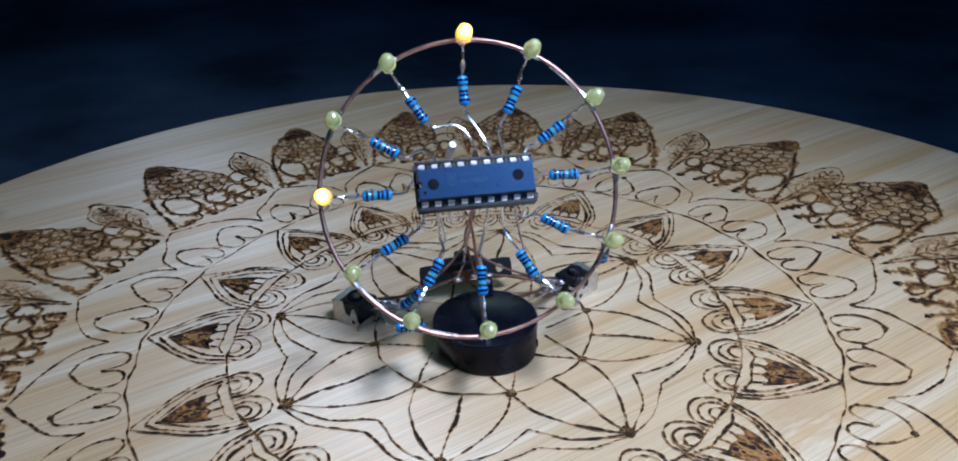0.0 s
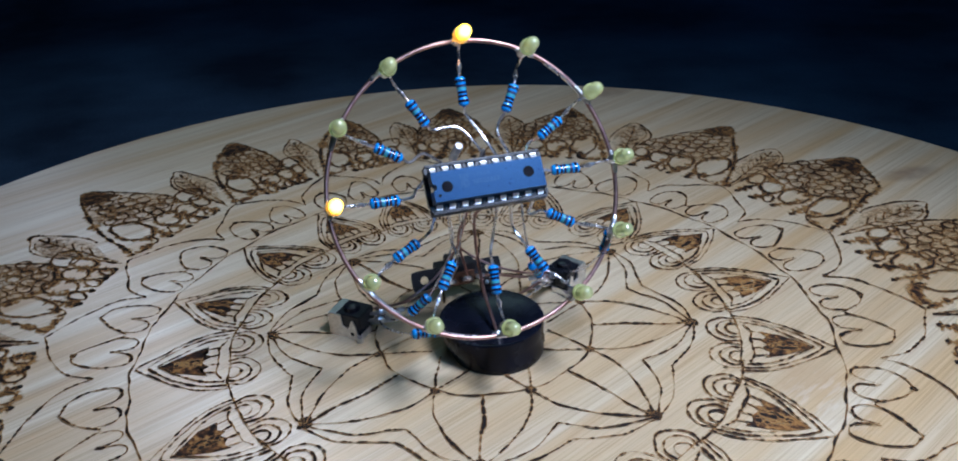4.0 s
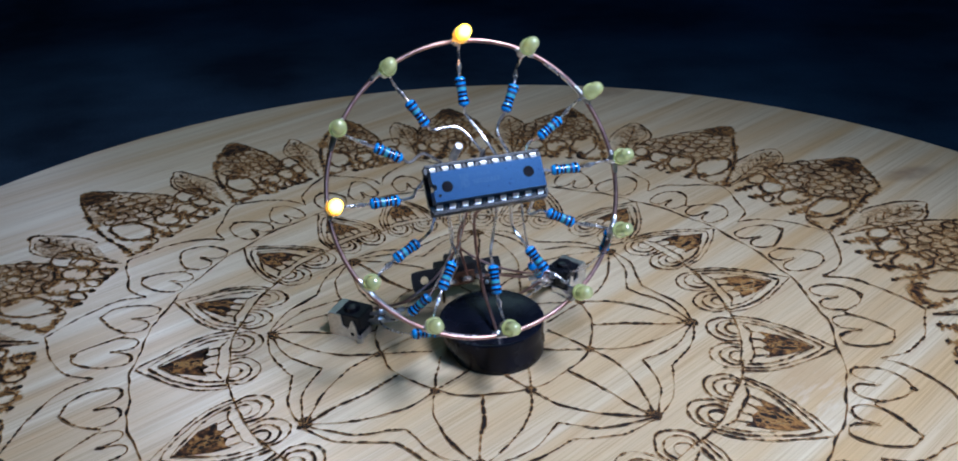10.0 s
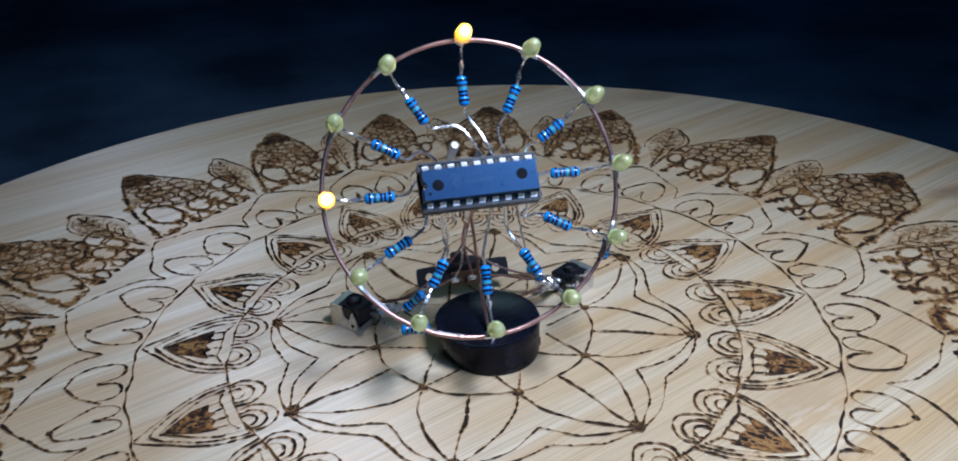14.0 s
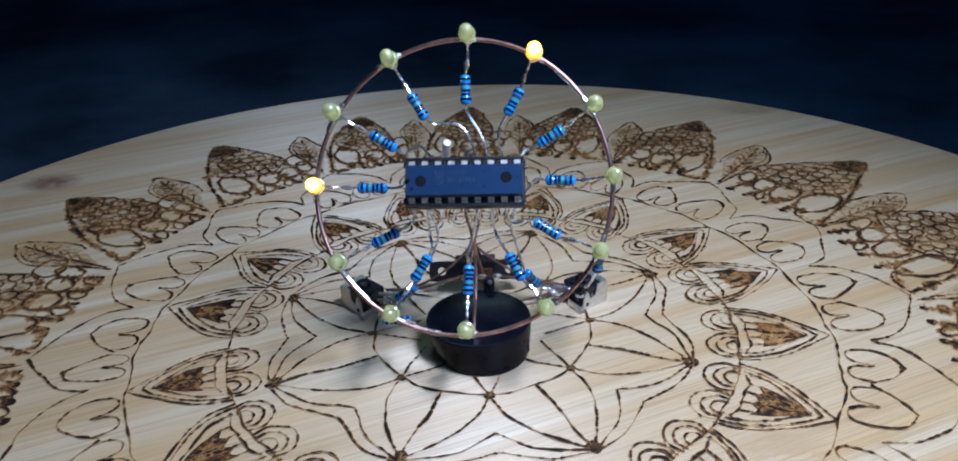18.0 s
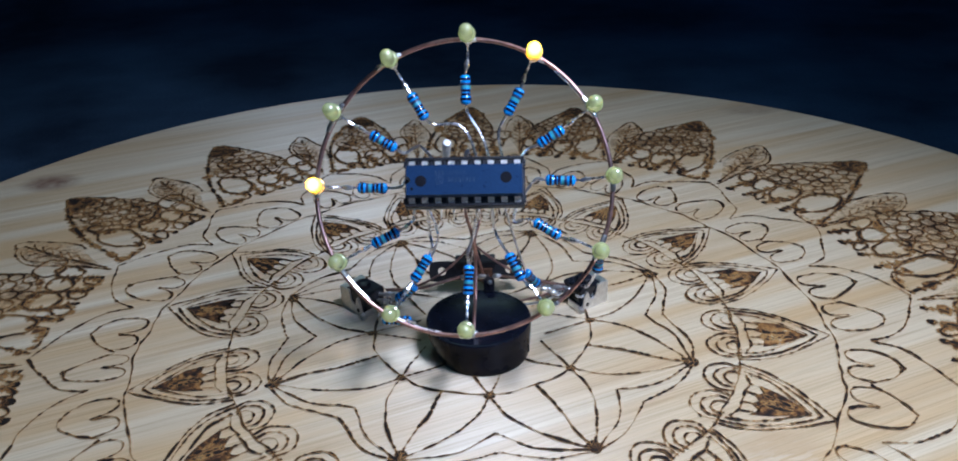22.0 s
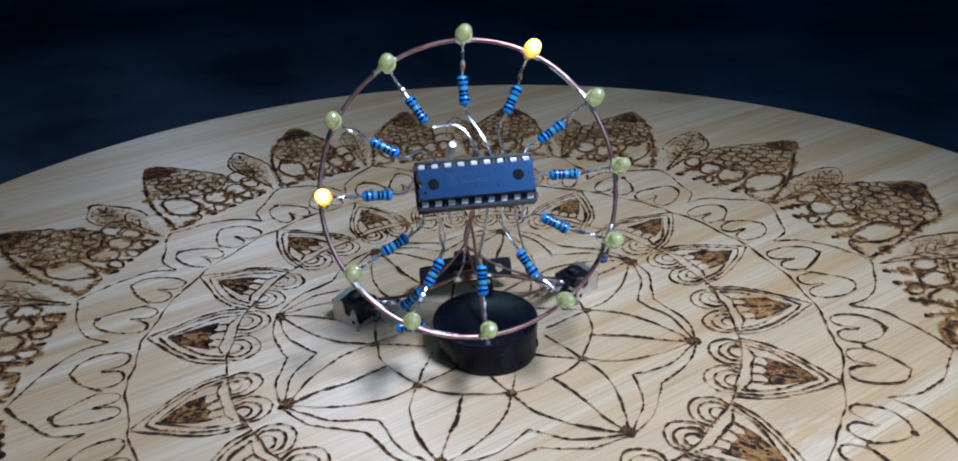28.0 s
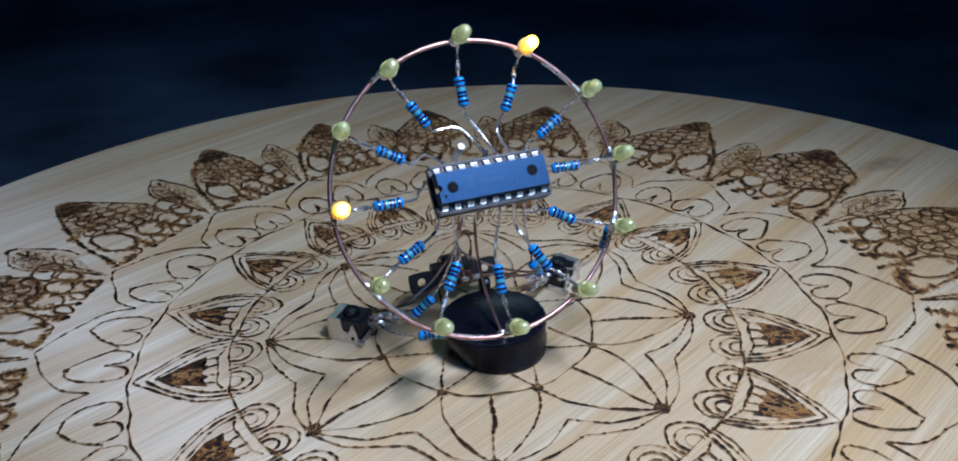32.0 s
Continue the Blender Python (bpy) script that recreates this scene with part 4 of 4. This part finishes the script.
wire("resistor_wire", [LOOSE["right_low"][1], (2.24, -0.33, 1.11), (2.22, 0.84, 0.43)], 0.026)
wire("resistor_wire", [LOOSE["left_low"][1], (-1.46, -1.66, 1.22), on_ring(7, 2.95, 0)], 0.026)
wire("resistor_wire", [LOOSE["left_low"][0], (-2.25, -1.10, 1.05), (-2.32, 0.00, 0.54), (-2.34, 0.85, 0.33)], 0.026)


def blob(spot, r, stretch=1.5):
    """A lumpy bead of solder."""
    bm = bmesh.new()
    bmesh.ops.create_icosphere(bm, subdivisions=2, radius=r)
    for q in bm.verts:
        q.co *= 1 + 0.35 * noise.noise(q.co * (1.2 / r) + Vector(spot))
        q.co.x *= stretch
    bmesh.ops.translate(bm, vec=spot, verts=bm.verts)
    part("solder_joint", bm, SOLDER, clock, "shiny lump of solder", True)


for spot in ((-0.27, -1.50, 0.78), (1.30, -0.22, 1.02), (1.55, 0.16, 0.70), (-2.22, 0.78, 0.42), (-2.05, 0.62, 0.46), (-1.92, 0.60, 0.38), (1.95, 0.70, 0.42), (1.72, 0.62, 0.40), (-0.45, 1.10, 0.60), (-0.05, 1.08, 0.62), (0.30, 1.14, 0.58), (-2.30, 0.52, 0.40), (-1.78, 0.66, 0.44), (2.18, 0.50, 0.36), (1.40, 0.02, 0.86)):
    blob(Vector(spot), 0.062, 1.8)


def slide_switch():
    m = at(-0.19, 1.47, 0.59, 0, 0, 0)
    bm = box(0.95, 0.40, 0.42, m @ at(0, 0.12, 0.03), 0.02)
    body = part("slide_switch", bm, BLACK_METAL, clock, "black steel slide switch with two ears")
    for s in (-1, 1):
        # ear with a round hole
        bm = bmesh.new()
        inner = [bm.verts.new((s * 0.80 + 0.10 * math.cos(k * math.pi / 8), 0, 0.02 + 0.10 * math.sin(k * math.pi / 8))) for k in range(16)]
        outer = []
        for k in range(16):
            c, q = math.cos(k * math.pi / 8), math.sin(k * math.pi / 8)
            f = 1 / max(abs(c), abs(q))
            outer.append(bm.verts.new((s * 0.80 + 0.30 * c * min(f, 1.3), 0, 0.02 + 0.24 * q * min(f, 1.3))))
        for k in range(16):
            bm.faces.new((inner[k], inner[(k + 1) % 16], outer[(k + 1) % 16], outer[k]))
        ex = bmesh.ops.extrude_face_region(bm, geom=bm.faces[:])
        bmesh.ops.translate(bm, vec=(0, 0.05, 0), verts=[e for e in ex["geom"] if isinstance(e, bmesh.types.BMVert)])
        bmesh.ops.transform(bm, matrix=m @ at(0, -0.08, 0, -25, 0, 0), verts=bm.verts)
        part("ear", bm, BLACK_METAL, body, "steel ear with a round hole")
    part("mount_plate", box(1.08, 0.05, 0.46, m @ at(0, -0.06, 0.03, -25, 0, 0), 0.01), BLACK_METAL, body)
    part("terminal_board", box(0.70, 0.06, 0.34, m @ at(0.04, -0.17, -0.06), 0.01), BROWN, body, "brown terminal board")
    part("slider", box(0.36, 0.22, 0.22, m @ at(-0.05, 0.15, 0.33), 0.03), BLACK, body, "black slider knob")
    for x in (-0.12, 0.08, 0.28):
        part("terminal", tube([m @ Vector((x, -0.14, -0.05)), m @ Vector((x, -0.26, -0.06)), m @ Vector((x, -0.34, -0.04))], lambda s: 0.03 + 0.02 * math.sin(3 * s)), DARK_PIN, body, "soldered terminal", True)
    return body


slide_switch()


def push_button(x, y, turn, hand):
    m = at(x, y, 0, 0, 0, turn) @ Matrix.Diagonal((1.24 * hand, 1.34, 1.26, 1))
    bm = box(0.58, 0.46, 0.40, m @ at(0, 0.01, 0.24), 0.02)
    body = part("push_button", bm, BLACK, clock, "black push button in a bent steel bracket")
    part("cap", lathe([(0.0, 0.53), (0.12, 0.53), (0.14, 0.515), (0.145, 0.42), (0, 0.42)], 24, m), BLACK, body, "round black cap", True)
    # steel bracket with a notched face
    bm = bmesh.new()
    out = [(-0.34, 0.0), (-0.34, 0.45), (-0.09, 0.45), (-0.05, 0.22), (0.06, 0.18), (0.13, 0.36), (0.16, 0.37), (0.21, 0.26), (0.24, 0.10), (0.30, 0.07), (0.34, 0.08), (0.34, 0.0)]
    fr = [bm.verts.new((a, -0.262, b)) for a, b in out]
    bm.faces.new(fr)
    ex = bmesh.ops.extrude_face_region(bm, geom=bm.faces[:])
    bmesh.ops.translate(bm, vec=(0, 0.03, 0), verts=[e for e in ex["geom"] if isinstance(e, bmesh.types.BMVert)])
    box(0.03, 0.44, 0.40, at(-0.325, -0.02, 0.25), 0.008, bm)
    box(0.03, 0.30, 0.12, at(0.325, -0.10, 0.07), 0.008, bm)
    box(0.14, 0.46, 0.022, at(-0.26, -0.02, 0.449), 0.006, bm)
    box(0.10, 0.10, 0.10, at(0.32, -0.29, 0.05), 0.01, bm)
    bmesh.ops.transform(bm, matrix=m, verts=bm.verts)
    part("bracket", bm, STEEL, body, "bent nickel steel bracket")
    # dark disc laid on the uncut face as the shade inside a hole
    part("bracket_hole", lathe([(0, 0.004), (0.035, 0.004), (0.04, 0.0), (0, 0.0)], 14, m @ at(0.14, -0.262, 0.10, 90, 0, 0)), CHIP_DISC, body)
    for k, q in ((0.34, 0.12), (0.36, 0.3), (0.30, 0.2)):
        part("terminal", tube([m @ Vector((0.22, k - 0.25, q)), m @ Vector((0.36, k - 0.2, q + 0.02)), m @ Vector((0.50, k - 0.1, q + 0.03)), m @ Vector((0.62, k, q + 0.02))], lambda g: 0.026 + 0.034 * math.sin(2.2 * g)), SOLDER, body, "soldered terminal", True)
    return body


push_button(-2.82, 0.96, -44, 1)
push_button(2.32, 0.86, 32, -1)


def crystal():
    m = Matrix.Translation((-0.643, -0.63, 4.70)) @ Vector((0.08, -0.62, 0.78)).to_track_quat("Z", "Y").to_matrix().to_4x4()
    ob = part("crystal", lathe([(0, 0.004), (0.06, 0.003), (0.074, -0.004), (0.082, -0.016), (0.084, -0.03), (0.084, -0.50), (0.075, -0.53), (0, -0.53)], 20, m), CAN, clock, "small silver metal can", True)
    for s in (-1, 1):
        part("lead", tube([m @ Vector((0.04 * s, 0, -0.56)), m @ Vector((0.06 * s, -0.12, -0.72)), pin_at(3 + (s > 0), True, -0.45)], 0.02), TIN, ob, "", True)
    wire("wire_loop", [pin_at(4, True, -0.2), CM @ Vector((0.02, 0.55, 0.05)), CM @ Vector((0.08, 0.62, 0.1)), CM @ Vector((0.1, 0.5, -0.1)), pin_at(5, True, -0.3)], 0.03, SOLDER, "soldered wire loop")


crystal()

# ---------------------------------------------------------------- what moves
TURNS = [(0.0, 9.6), (0.5, 22.6), (1.0, 27.9), (1.5, 27.1), (2.0, 23.35), (2.5, 19.78), (3.0, 18.5), (3.5, 18.84), (13.0, 18.84), (13.5, 18.02), (14.0, 12.84), (14.5, 3.4), (15.0, 0.3),
         (15.5, 0.0), (16.5, -0.1), (17.0, 0.65), (17.5, 0.0), (24.0, 0.0), (24.5, -0.26), (25.0, -6.93), (25.5, -14.8), (26.0, -19.6), (26.5, -19.0), (27.0, -11.3), (27.5, -1.2), (28.0, 9.75),
         (28.5, 14.9), (29.0, 16.1), (31.5, 16.1), (32.0, 22.3)]


def lit_spans():
    """Hours, minutes and seconds as the clock blinks them: (hour, from, to)."""
    spans = []
    second = [(0.8, 8), (5.8, 9), (10.8, 10), (15.8, 11), (20.8, 12), (25.8, 1), (30.8, 2), (99.0, 3)]
    for k in range(-1, 33):
        spans.append((12 if k < 15.8 else 1, k - 0.22, k + 0.37))
        for lo, hi in ((k + 0.05, k + 0.37), (k + 0.55, k + 0.87)):
            hour = next(h for end, h in second if (lo + hi) / 2 < end)
            spans.append((hour, lo, hi))
    return spans


def motions():
    for ob in (board, clock):
        walk(ob, [(t, pose(0, 0, 0, 0, 0, a)) for t, a in TURNS])
    on, off = cm(at(0, 0, 0.37)), cm(at(0, 0, -0.26))
    spans = lit_spans()
    for hour, ob in CORES.items():
        if hour == 9:
            ob.matrix_basis = on
            continue
        state = [any(h == hour and lo <= f / 30 < hi for h, lo, hi in spans) for f in range(961)]
        if not any(state):
            ob.matrix_basis = off
            continue
        rows = [(0.0, on if state[0] else off)]
        for f in range(1, 961):
            if state[f] != state[f - 1]:
                if rows[-1][0] < (f - 1) / 30:
                    rows.append(((f - 1) / 30, on if state[f - 1] else off))
                rows.append((f / 30, on if state[f] else off))
        if rows[-1][0] < 32.0:
            rows.append((32.0, on if state[-1] else off))
        walk(ob, rows)


motions()
